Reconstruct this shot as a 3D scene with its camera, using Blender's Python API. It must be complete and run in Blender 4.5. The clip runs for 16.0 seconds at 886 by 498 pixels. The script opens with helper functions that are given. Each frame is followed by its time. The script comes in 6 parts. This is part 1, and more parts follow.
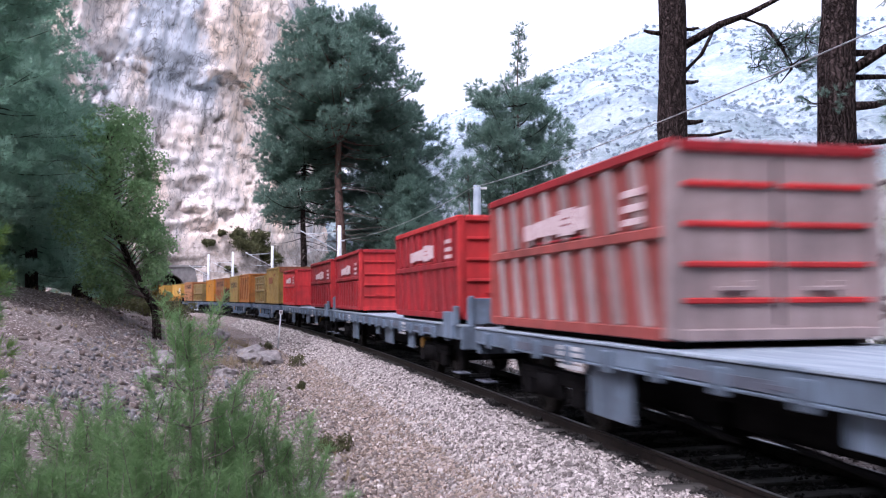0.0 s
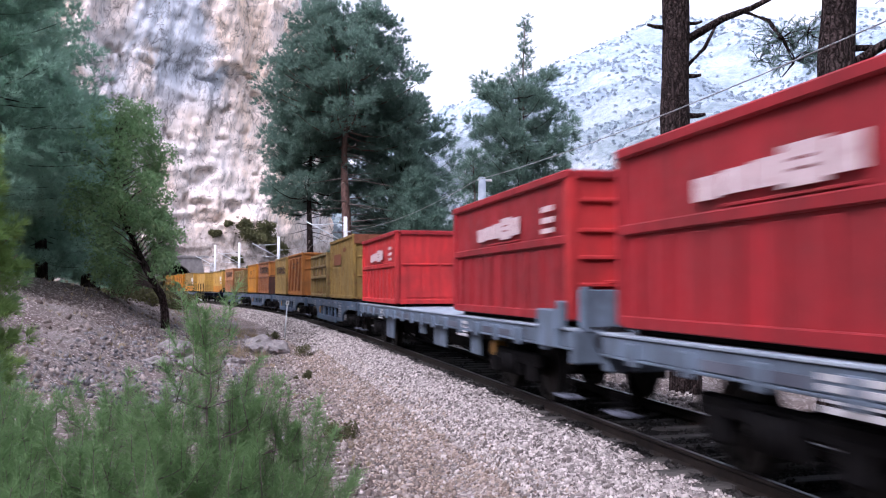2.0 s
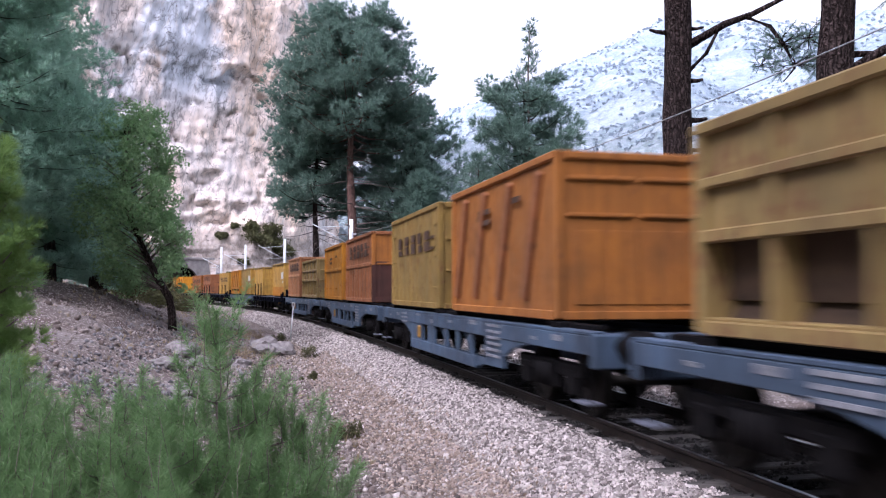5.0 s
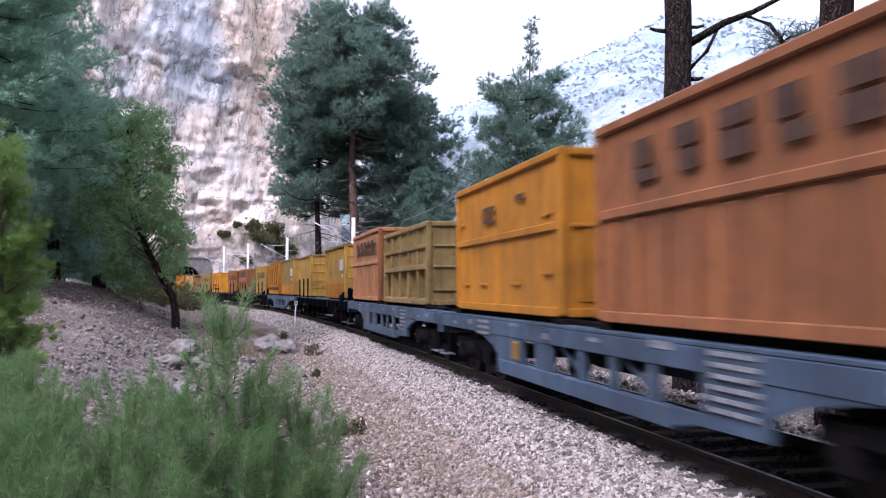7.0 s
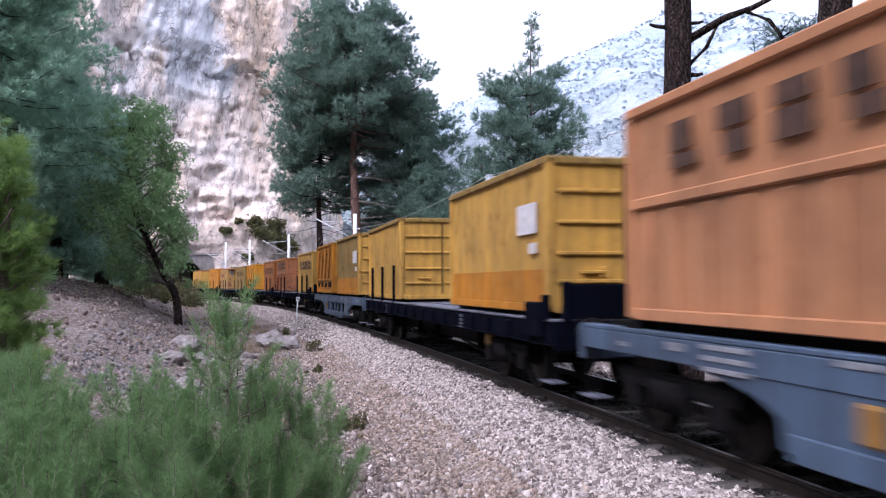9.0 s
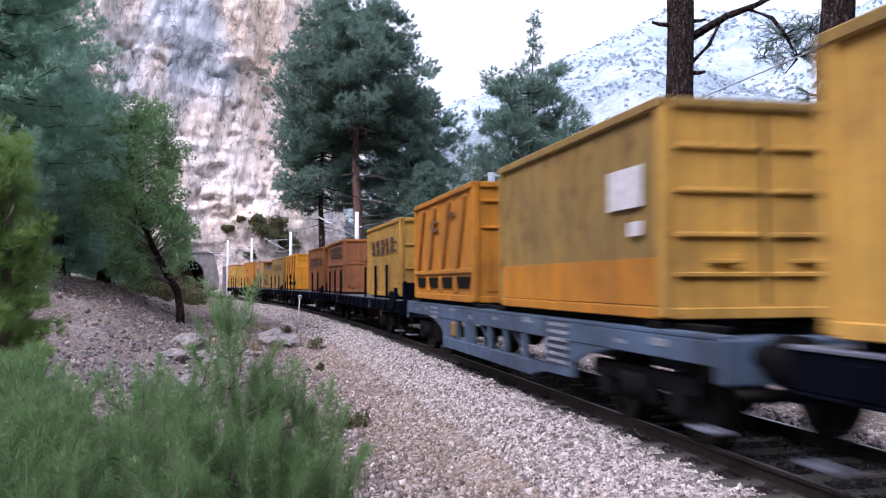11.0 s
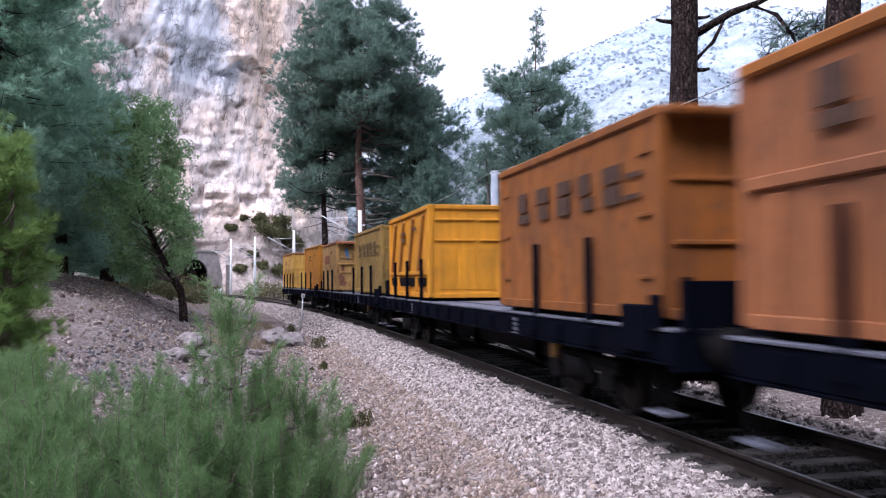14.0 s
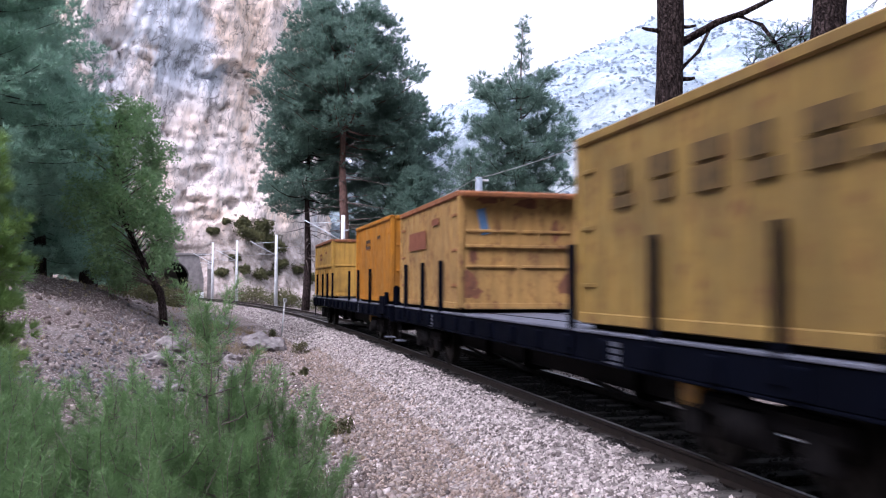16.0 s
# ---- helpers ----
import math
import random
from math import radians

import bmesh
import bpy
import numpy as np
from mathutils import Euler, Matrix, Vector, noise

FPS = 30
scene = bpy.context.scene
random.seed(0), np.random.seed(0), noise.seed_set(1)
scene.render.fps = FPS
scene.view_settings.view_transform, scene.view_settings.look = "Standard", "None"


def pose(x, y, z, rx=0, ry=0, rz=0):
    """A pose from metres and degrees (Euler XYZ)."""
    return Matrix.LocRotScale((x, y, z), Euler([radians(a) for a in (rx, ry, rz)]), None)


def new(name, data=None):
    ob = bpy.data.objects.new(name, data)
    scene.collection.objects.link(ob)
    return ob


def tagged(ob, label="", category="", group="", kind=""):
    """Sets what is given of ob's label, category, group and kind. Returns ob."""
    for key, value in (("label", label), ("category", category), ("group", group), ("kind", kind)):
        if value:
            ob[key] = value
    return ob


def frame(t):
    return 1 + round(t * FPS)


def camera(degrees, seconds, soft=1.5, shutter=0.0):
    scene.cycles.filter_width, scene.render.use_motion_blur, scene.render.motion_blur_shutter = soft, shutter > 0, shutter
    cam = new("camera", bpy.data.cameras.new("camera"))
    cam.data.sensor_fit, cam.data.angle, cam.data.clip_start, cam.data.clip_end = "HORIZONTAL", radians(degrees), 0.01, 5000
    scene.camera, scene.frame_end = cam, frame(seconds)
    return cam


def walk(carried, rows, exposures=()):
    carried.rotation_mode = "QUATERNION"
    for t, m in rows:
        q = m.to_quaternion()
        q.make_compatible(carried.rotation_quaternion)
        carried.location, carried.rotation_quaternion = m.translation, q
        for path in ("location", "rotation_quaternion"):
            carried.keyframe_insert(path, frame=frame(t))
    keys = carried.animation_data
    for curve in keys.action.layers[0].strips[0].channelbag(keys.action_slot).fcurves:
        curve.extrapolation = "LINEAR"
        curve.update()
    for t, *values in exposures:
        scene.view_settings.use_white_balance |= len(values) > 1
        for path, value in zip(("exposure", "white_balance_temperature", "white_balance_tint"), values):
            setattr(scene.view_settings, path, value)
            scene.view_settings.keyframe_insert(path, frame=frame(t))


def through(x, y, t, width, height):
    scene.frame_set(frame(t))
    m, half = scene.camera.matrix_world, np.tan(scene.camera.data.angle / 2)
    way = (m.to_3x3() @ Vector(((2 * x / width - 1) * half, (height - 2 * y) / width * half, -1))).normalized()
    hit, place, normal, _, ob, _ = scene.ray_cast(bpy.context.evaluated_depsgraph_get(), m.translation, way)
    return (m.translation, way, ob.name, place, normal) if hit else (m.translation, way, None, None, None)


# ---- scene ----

# ---------------------------------------------------------------- camera and its way
CAMERA_PATH = [
    # seconds, x, y, z, tilt, lean, turn
    (0, -0.070, 0.487, 1.700, 93.18, -0.29, -0.25),
    (0.5, -0.061, 0.389, 1.689, 92.92, -0.27, -0.12),
    (1, -0.049, 0.344, 1.693, 92.66, -0.20, -0.02),
    (1.5, -0.052, 0.282, 1.697, 92.53, -0.14, 0.06),
    (2, -0.044, 0.229, 1.696, 92.58, -0.13, 0.15),
    (2.5, -0.044, 0.188, 1.696, 92.61, -0.08, 0.22),
    (3, -0.036, 0.135, 1.700, 92.65, -0.07, 0.30),
    (3.5, -0.041, 0.116, 1.693, 92.70, -0.01, 0.34),
    (4, -0.029, 0.081, 1.690, 92.75, 0.03, 0.41),
    (6.5, 0.006, -0.080, 1.683, 92.71, -0.10, 0.68),
    (7, 0.002, -0.108, 1.679, 92.63, -0.14, 0.69),
    (7.5, 0.010, -0.128, 1.678, 92.55, -0.21, 0.71),
    (8, 0.011, -0.156, 1.679, 92.47, -0.28, 0.74),
    (8.5, 0.020, -0.182, 1.679, 92.40, -0.31, 0.78),
    (9, 0.020, -0.194, 1.678, 92.35, -0.28, 0.80),
    (11.5, 0.014, -0.184, 1.676, 92.18, -0.30, 0.98),
    (12, 0.018, -0.169, 1.675, 92.12, -0.39, 1.05),
    (12.5, 0.026, -0.178, 1.673, 92.03, -0.51, 1.10),
    (13, 0.020, -0.161, 1.678, 91.97, -0.51, 1.12),
    (13.5, 0.015, -0.137, 1.676, 92.03, -0.47, 1.13),
    (14, 0.012, -0.126, 1.681, 92.11, -0.35, 1.14),
    (14.5, 0.015, -0.102, 1.678, 92.21, -0.23, 1.02),
    (15, 0.013, -0.094, 1.680, 92.29, -0.06, 0.77),
    (15.5, 0.012, -0.077, 1.682, 92.38, 0.08, 0.41),
    (16, 0.000, -0.000, 1.680, 92.53, 0.27, 0.00),
]
cam = camera(2 * math.degrees(math.atan(784 / 1500)), 16.0, soft=1.15, shutter=0.8)
walk(cam, [(t, pose(x, y, z, tilt, 0, turn) @ pose(0, 0, 0, 0, 0, lean))
           for t, x, y, z, tilt, lean, turn in CAMERA_PATH],
     exposures=[(0, 1.45, 5800, 25), (16, 1.45, 5800, 25)])

# ---------------------------------------------------------------- sky and sun: bright overcast
world = bpy.data.worlds.new("overcast_sky")
scene.world = world
world.use_nodes = True
wn = world.node_tree
sky = wn.nodes.new("ShaderNodeTexSky")
sky.sky_type, sky.sun_disc = "NISHITA", False
sky.sun_elevation, sky.sun_rotation = radians(48), radians(215)
sky.air_density, sky.dust_density, sky.ozone_density = 1.0, 4.0, 1.0
pale = wn.nodes.new("ShaderNodeHueSaturation")
pale.inputs["Saturation"].default_value = 0.22
back = wn.nodes["Background"]
back.inputs["Strength"].default_value = 0.15
wn.links.new(sky.outputs["Color"], pale.inputs["Color"])
wn.links.new(pale.outputs["Color"], back.inputs["Color"])

sun = new("sun", bpy.data.lights.new("sun", "SUN"))
sun.data.energy, sun.data.angle, sun.data.color = 0.5, radians(25), (1.0, 0.96, 0.92)
sun.rotation_euler = Euler((radians(42), 0, radians(-35)))

# ---------------------------------------------------------------- materials
def material(name, rough=0.8, metal=0.0):
    m = bpy.data.materials.new(name)
    m.use_nodes = True
    b = m.node_tree.nodes["Principled BSDF"]
    b.inputs["Roughness"].default_value, b.inputs["Metallic"].default_value = rough, metal
    b.inputs["Specular IOR Level"].default_value = 0.3
    return m, m.node_tree, b


def ramp(nt, source, stops):
    r = nt.nodes.new("ShaderNodeValToRGB")
    while len(r.color_ramp.elements) < len(stops):
        r.color_ramp.elements.new(0.5)
    for e, (p, c) in zip(r.color_ramp.elements, stops):
        e.position = p
        e.color = (*c, 1) if isinstance(c, tuple) else (c, c, c, 1)
    nt.links.new(source, r.inputs["Fac"])
    return r.outputs["Color"]


def grain(nt, scale, detail=4.0, stretch=(1, 1, 1), space="Object", rough=0.6):
    co = nt.nodes.new("ShaderNodeTexCoord")
    mp = nt.nodes.new("ShaderNodeMapping")
    mp.inputs["Scale"].default_value = stretch
    n = nt.nodes.new("ShaderNodeTexNoise")
    n.inputs["Scale"].default_value, n.inputs["Detail"].default_value = scale, detail
    n.inputs["Roughness"].default_value = rough
    nt.links.new(co.outputs[space], mp.inputs["Vector"])
    nt.links.new(mp.outputs["Vector"], n.inputs["Vector"])
    return n.outputs["Fac"]


def cells(nt, scale, feature="F1", space="Object", out="Distance"):
    co = nt.nodes.new("ShaderNodeTexCoord")
    v = nt.nodes.new("ShaderNodeTexVoronoi")
    v.feature = feature
    v.inputs["Scale"].default_value = scale
    nt.links.new(co.outputs[space], v.inputs["Vector"])
    return v.outputs[out]


def blend(nt, fac, a, b, how="MIX"):
    x = nt.nodes.new("ShaderNodeMix")
    x.data_type, x.blend_type = "RGBA", how
    for k, v in ((0, fac), (6, a), (7, b)):
        if isinstance(v, (int, float)):
            x.inputs[k].default_value = v
        elif isinstance(v, tuple):
            x.inputs[k].default_value = (*v, 1)
        else:
            nt.links.new(v, x.inputs[k])
    return x.outputs[2]


def relief(nt, b, height, strength=0.3, distance=0.02):
    n = nt.nodes.new("ShaderNodeBump")
    n.inputs["Strength"].default_value, n.inputs["Distance"].default_value = strength, distance
    nt.links.new(height, n.inputs["Height"])
    nt.links.new(n.outputs["Normal"], b.inputs["Normal"])


def paint(name, colour, wear=0.3, rust=(0.13, 0.055, 0.03), dirt=0.36, rough=0.55):
    """Weathered paint: rust patches, vertical dirt streaks, faded blotches."""
    m, nt, b = material(name, rough)
    b.inputs["Specular IOR Level"].default_value = 0.25
    lift = 0.013 * min(1.0, 4 * max(colour))
    faded = tuple(min(1, c * 0.72 + lift) for c in colour)
    col = blend(nt, ramp(nt, grain(nt, 1.3, 5), [(0.35, 0.0), (0.75, 1.0)]), colour, faded)
    streak = ramp(nt, grain(nt, 2.2, 5, (3.0, 3.0, 0.22)), [(0.43, 0.0), (0.70, dirt * 1.7)])
    col = blend(nt, streak, col, tuple(c * 0.34 + 0.01 * min(1.0, 4 * max(colour)) for c in colour))
    grime = ramp(nt, grain(nt, 0.9, 7, (1, 1, 0.7), rough=0.7), [(0.45, 0.0), (0.68, dirt * 1.9)])
    col = blend(nt, grime, col, tuple(0.34 * c + 0.012 * min(1.0, 4 * max(colour)) for c in colour))
    info = nt.nodes.new("ShaderNodeObjectInfo")
    fine = grain(nt, 5.5, 8, (1, 1, 0.55), rough=0.72)
    patch = ramp(nt, fine, [(0.70 - wear * 0.28, 0.0), (0.78 - wear * 0.22, 0.9)])
    col = blend(nt, patch, col, rust)
    vary = blend(nt, info.outputs["Random"], (0.92, 0.92, 0.92), (1.04, 1.04, 1.04))
    col = blend(nt, 1.0, col, vary, "MULTIPLY")
    nt.links.new(col, b.inputs["Base Color"])
    nt.links.new(ramp(nt, fine, [(0.3, rough - 0.12), (0.7, min(1, rough + 0.3))]), b.inputs["Roughness"])
    relief(nt, b, grain(nt, 9, 5), 0.25, 0.01)
    return m


def plain(name, a, bcol, scale=6.0, rough=0.8, metal=0.0, bump=0.3, dist=0.01, stretch=(1, 1, 1), space="Object"):
    m, nt, b = material(name, rough, metal)
    n = grain(nt, scale, 6, stretch, space)
    nt.links.new(ramp(nt, n, [(0.3, a), (0.7, bcol)]), b.inputs["Base Color"])
    relief(nt, b, n, bump, dist)
    return m


def matte(m, level=0.06):
    m.node_tree.nodes["Principled BSDF"].inputs["Specular IOR Level"].default_value = level


def leafy(name, dark, light, rough=0.6, through=0.25):
    """Needles and leaves: tone varies by clump and at the size of a bough."""
    m, nt, b = material(name, rough)
    matte(m, 0.1)
    geo = nt.nodes.new("ShaderNodeNewGeometry")
    base = blend(nt, geo.outputs["Random Per Island"], dark, light)
    big = ramp(nt, grain(nt, 0.45, 3), [(0.3, 0.62), (0.7, 1.25)])
    nt.links.new(blend(nt, 1.0, base, big, "MULTIPLY"), b.inputs["Base Color"])
    tr = nt.nodes.new("ShaderNodeBsdfTranslucent")
    tr.inputs["Color"].default_value = (*[c * 1.3 for c in light], 1)
    mx = nt.nodes.new("ShaderNodeMixShader")
    mx.inputs["Fac"].default_value = through
    nt.links.new(b.outputs["BSDF"], mx.inputs[1])
    nt.links.new(tr.outputs["BSDF"], mx.inputs[2])
    nt.links.new(mx.outputs["Shader"], nt.nodes["Material Output"].inputs["Surface"])
    return m


RED = paint("red_paint", (0.60, 0.034, 0.036), 0.12)
RED_DULL = paint("dull_red_paint", (0.36, 0.018, 0.025), 0.28)
RED_FADED = paint("faded_red_paint", (0.36, 0.075, 0.065), 0.3)
PALE_GREY = paint("pale_scuffed_paint", (0.38, 0.29, 0.29), 0.2)
MUSTARD = paint("mustard_paint", (0.285, 0.18, 0.043), 0.55)
KHAKI = paint("khaki_paint", (0.27, 0.185, 0.066), 0.62)
AMBER = paint("amber_paint", (0.47, 0.185, 0.008), 0.2)
BRIGHT_AMBER = paint("bright_amber_paint", (0.62, 0.265, 0.010), 0.2, dirt=0.22)
DEEP_ORANGE = paint("stained_deep_orange_paint", (0.27, 0.088, 0.012), 0.6)
AMBER_RIB = paint("darker_amber_paint", (0.33, 0.12, 0.010), 0.4)
OCHRE = paint("ochre_paint", (0.42, 0.235, 0.038), 0.5)
YELLOW = paint("yellow_paint", (0.53, 0.30, 0.055), 0.45)
ORANGE = paint("orange_paint", (0.36, 0.13, 0.022), 0.42)
BROWN_ORANGE = paint("brown_orange_paint", (0.31, 0.115, 0.042), 0.5)
PEACH = paint("sunfaded_orange_paint", (0.46, 0.21, 0.095), 0.35)
TAN = paint("tan_yellow_paint", (0.42, 0.245, 0.075), 0.65)
OX = paint("oxide_brown_paint", (0.085, 0.034, 0.026), 0.4)
BELLY_BROWN = plain("dark_hopper_brown", (0.02, 0.013, 0.009), (0.075, 0.045, 0.025), 5, 0.9)
RUST = plain("rusted_steel", (0.10, 0.045, 0.03), (0.23, 0.10, 0.05), 7, 0.9)
GREY_WAGON = paint("blue_grey_wagon_paint", (0.17, 0.225, 0.30), 0.35, (0.09, 0.05, 0.04), 0.6)
BELLY_GREY = paint("slate_blue_wagon_paint", (0.066, 0.105, 0.165), 0.3, (0.06, 0.035, 0.03), 0.55)
DARK_WAGON = paint("black_blue_wagon_paint", (0.0025, 0.0035, 0.008), 0.1, (0.007, 0.006, 0.006), 0.2, 0.7)
DECK = plain("worn_deck_steel", (0.15, 0.19, 0.235), (0.32, 0.37, 0.425), 3, 0.7, stretch=(0.4, 2, 1))
DECK_DARK = plain("worn_deck_boards", (0.05, 0.055, 0.075), (0.13, 0.14, 0.175), 3, 0.7, stretch=(0.4, 2, 1))
# Greasy iron, and the painted black of shaded container openings.
IRON_AND_SHADE = plain("greasy_iron_and_shade_black", (0.004, 0.004, 0.005), (0.012, 0.011, 0.011), 8, 0.65)
WHEEL = plain("wheel_steel", (0.012, 0.011, 0.01), (0.03, 0.027, 0.025), 9, 0.55, 0.6)
WHITE_MARK = plain("white_marking_paint", (0.36, 0.35, 0.36), (0.62, 0.61, 0.62), 9, 0.7)
DARK_MARK = plain("dark_marking_paint", (0.03, 0.018, 0.014), (0.085, 0.046, 0.03), 7, 0.8)
PALE_MARK = plain("faded_pink_logo_paint", (0.46, 0.31, 0.32), (0.66, 0.55, 0.56), 9, 0.7)
OLIVE_MARK = plain("faded_brown_lettering_paint", (0.045, 0.03, 0.012), (0.12, 0.075, 0.025), 7, 0.85)
RUST_MARK = plain("rust_red_marking_paint", (0.13, 0.04, 0.022), (0.22, 0.08, 0.04), 7, 0.85)
BLUE_MARK = plain("blue_plastic_sheet", (0.05, 0.12, 0.24), (0.11, 0.2, 0.34), 7, 0.6)
YELLOW_BOX = plain("yellow_brake_box_paint", (0.17, 0.085, 0.014), (0.27, 0.14, 0.022), 5, 0.6)
RAIL_HEAD = plain("polished_rail_head", (0.22, 0.21, 0.21), (0.38, 0.36, 0.36), 5, 0.3, 0.9, 0.05)
RAIL_TOP = plain("rail_steel", (0.01, 0.008, 0.007), (0.03, 0.021, 0.017), 7, 0.6, 0.3)
CONCRETE = plain("weathered_concrete", (0.13, 0.122, 0.12), (0.26, 0.245, 0.24), 1.4, 0.95)
GALV = plain("galvanised_steel", (0.19, 0.23, 0.28), (0.30, 0.34, 0.39), 3, 0.6)
FADED_MARK = plain("faded_stencil_paint", (0.06, 0.065, 0.08), (0.30, 0.31, 0.34), 14, 0.8)
MAST = plain("pale_mast_paint", (0.52, 0.54, 0.57), (0.68, 0.70, 0.72), 3, 0.7)
WIRE = plain("wire_metal", (0.36, 0.38, 0.40), (0.5, 0.52, 0.54), 9, 0.4, 0.6)
def bark_material():
    """Plated bark: long scales with deep dark furrows."""
    m, nt, b = material("plated_pine_bark", 0.95)
    co = nt.nodes.new("ShaderNodeTexCoord")
    mp = nt.nodes.new("ShaderNodeMapping")
    mp.inputs["Scale"].default_value = (1, 1, 0.14)
    warp = nt.nodes.new("ShaderNodeTexNoise")
    warp.inputs["Scale"].default_value = 7.0
    bent = nt.nodes.new("ShaderNodeVectorMath")
    bent.operation = "MULTIPLY_ADD"
    bent.inputs[1].default_value = (0.12, 0.12, 0.12)
    nt.links.new(co.outputs["Object"], mp.inputs["Vector"])
    nt.links.new(co.outputs["Object"], warp.inputs["Vector"])
    nt.links.new(warp.outputs["Color"], bent.inputs[0])
    nt.links.new(mp.outputs["Vector"], bent.inputs[2])
    v = nt.nodes.new("ShaderNodeTexVoronoi")
    v.feature = "DISTANCE_TO_EDGE"
    v.inputs["Scale"].default_value = 13.0
    nt.links.new(bent.outputs["Vector"], v.inputs["Vector"])
    plate = ramp(nt, grain(nt, 16, 6, (1, 1, 0.5)), [(0.3, (0.022, 0.016, 0.016)), (0.7, (0.09, 0.066, 0.062))])
    furrow = ramp(nt, v.outputs["Distance"], [(0.0, 0.22), (0.2, 1.0)])
    nt.links.new(blend(nt, 1.0, plate, furrow, "MULTIPLY"), b.inputs["Base Color"])
    relief(nt, b, v.outputs["Distance"], 1.0, 0.12)
    return m


BARK = bark_material()
BARK_RED = plain("reddish_pine_bark", (0.07, 0.04, 0.036), (0.19, 0.11, 0.09), 5, 0.95, 0, 1.0, 0.05, (2, 2, 0.6))
TWIG = plain("dead_twig", (0.09, 0.07, 0.065), (0.2, 0.165, 0.15), 8, 0.95)
STONE = plain("grey_stone", (0.13, 0.12, 0.122), (0.30, 0.275, 0.27), 3, 0.95, 0, 0.8, 0.05)
SHADED_BED = plain("shaded_oily_bed", (0.006, 0.0055, 0.0055), (0.022, 0.02, 0.019), 4, 0.95)
for m in (IRON_AND_SHADE, SHADED_BED, DARK_WAGON, WHEEL, BARK, STONE):
    matte(m)
PINE_FAR = leafy("blue_green_pine_needles", (0.07, 0.125, 0.105), (0.185, 0.275, 0.225), through=0.5)
PINE_LEFT = leafy("shaded_pine_needles", (0.15, 0.26, 0.205), (0.28, 0.43, 0.33), through=0.6)
PINE_BRIGHT = leafy("bright_pine_needles", (0.10, 0.18, 0.055), (0.22, 0.34, 0.11), through=0.5)
BUSH = leafy("young_pine_needles", (0.08, 0.148, 0.066), (0.195, 0.315, 0.138), through=0.5)
BROAD = leafy("broad_green_leaves", (0.12, 0.215, 0.115), (0.29, 0.43, 0.22), through=0.5)
SAGE = leafy("grey_green_scrub_leaves", (0.11, 0.14, 0.10), (0.28, 0.31, 0.22))
SHRUB = leafy("dry_olive_shrub_leaves", (0.045, 0.05, 0.026), (0.13, 0.13, 0.06))
# For the unseen slope that is added to block skylight.
UNSEEN_HILL = leafy("unseen_wooded_hillside", (0.02, 0.035, 0.02), (0.06, 0.08, 0.045))
STRAW = leafy("dry_grass", (0.16, 0.13, 0.08), (0.36, 0.29, 0.18))

# ---------------------------------------------------------------- building helpers
def part(name, data, mat, parent=None, label="", at=None):
    """Links a mesh (or bmesh) as one object under parent."""
    if isinstance(data, bmesh.types.BMesh):
        me = bpy.data.meshes.new(name)
        data.to_mesh(me)
        data.free()
        data = me
    if mat and not data.materials:
        data.materials.append(mat)
    ob = new(name, data)
    if parent:
        ob.parent = parent
    if at is not None:
        ob.matrix_basis = at
    if label:
        ob["label"] = label
    return ob


def mesh_of(name, verts, faces, smooth=False):
    me = bpy.data.meshes.new(name)
    me.from_pydata([tuple(v) for v in verts], [], faces)
    if smooth:
        me.polygons.foreach_set("use_smooth", [True] * len(me.polygons))
    me.update()
    return me


def mesh_np(name, verts, faces, smooth=False):
    """A mesh from arrays; every face has the same number of corners."""
    me = bpy.data.meshes.new(name)
    nf, k = faces.shape
    me.vertices.add(len(verts))
    me.vertices.foreach_set("co", np.asarray(verts, np.float32).ravel())
    me.loops.add(nf * k)
    me.loops.foreach_set("vertex_index", faces.astype(np.int32).ravel())
    me.polygons.add(nf)
    me.polygons.foreach_set("loop_start", np.arange(0, nf * k, k, dtype=np.int32))
    me.polygons.foreach_set("loop_total", np.full(nf, k, np.int32))
    if smooth:
        me.polygons.foreach_set("use_smooth", np.ones(nf, bool))
    me.update(calc_edges=True)
    return me


def block(size, chamfer=0.012, m=None):
    """Corners and faces of a box with chamfered edges, about the origin, moved by m."""
    h = [s / 2 for s in size]
    c = min(chamfer, *(0.45 * x for x in h))
    verts, index = [], {}
    for sx in (-1, 1):
        for sy in (-1, 1):
            for sz in (-1, 1):
                for ax in range(3):
                    v = [sx * (h[0] - c), sy * (h[1] - c), sz * (h[2] - c)]
                    v[ax] = (sx, sy, sz)[ax] * h[ax]
                    index[sx, sy, sz, ax] = len(verts)
                    verts.append(Vector(v))
    faces = []
    for ax in range(3):
        o = [a for a in range(3) if a != ax]
        for s in (-1, 1):
            ring = []
            for p, q in ((-1, -1), (1, -1), (1, 1), (-1, 1)):
                k = [0, 0, 0]
                k[ax], k[o[0]], k[o[1]] = s, p, q
                ring.append(index[(*k, ax)])
            faces.append(ring if (s > 0) == (ax != 1) else ring[::-1])
        for p in (-1, 1):
            for q in (-1, 1):
                k1, k2 = [0, 0, 0], [0, 0, 0]
                k1[ax], k2[ax] = -1, 1
                k1[o[0]] = k2[o[0]] = p
                k1[o[1]] = k2[o[1]] = q
                faces.append([index[(*k1, o[0])], index[(*k2, o[0])], index[(*k2, o[1])], index[(*k1, o[1])]])
    for sx in (-1, 1):
        for sy in (-1, 1):
            for sz in (-1, 1):
                faces.append([index[sx, sy, sz, a] for a in range(3)])
    if m is not None:
        verts = [m @ v for v in verts]
    return verts, faces


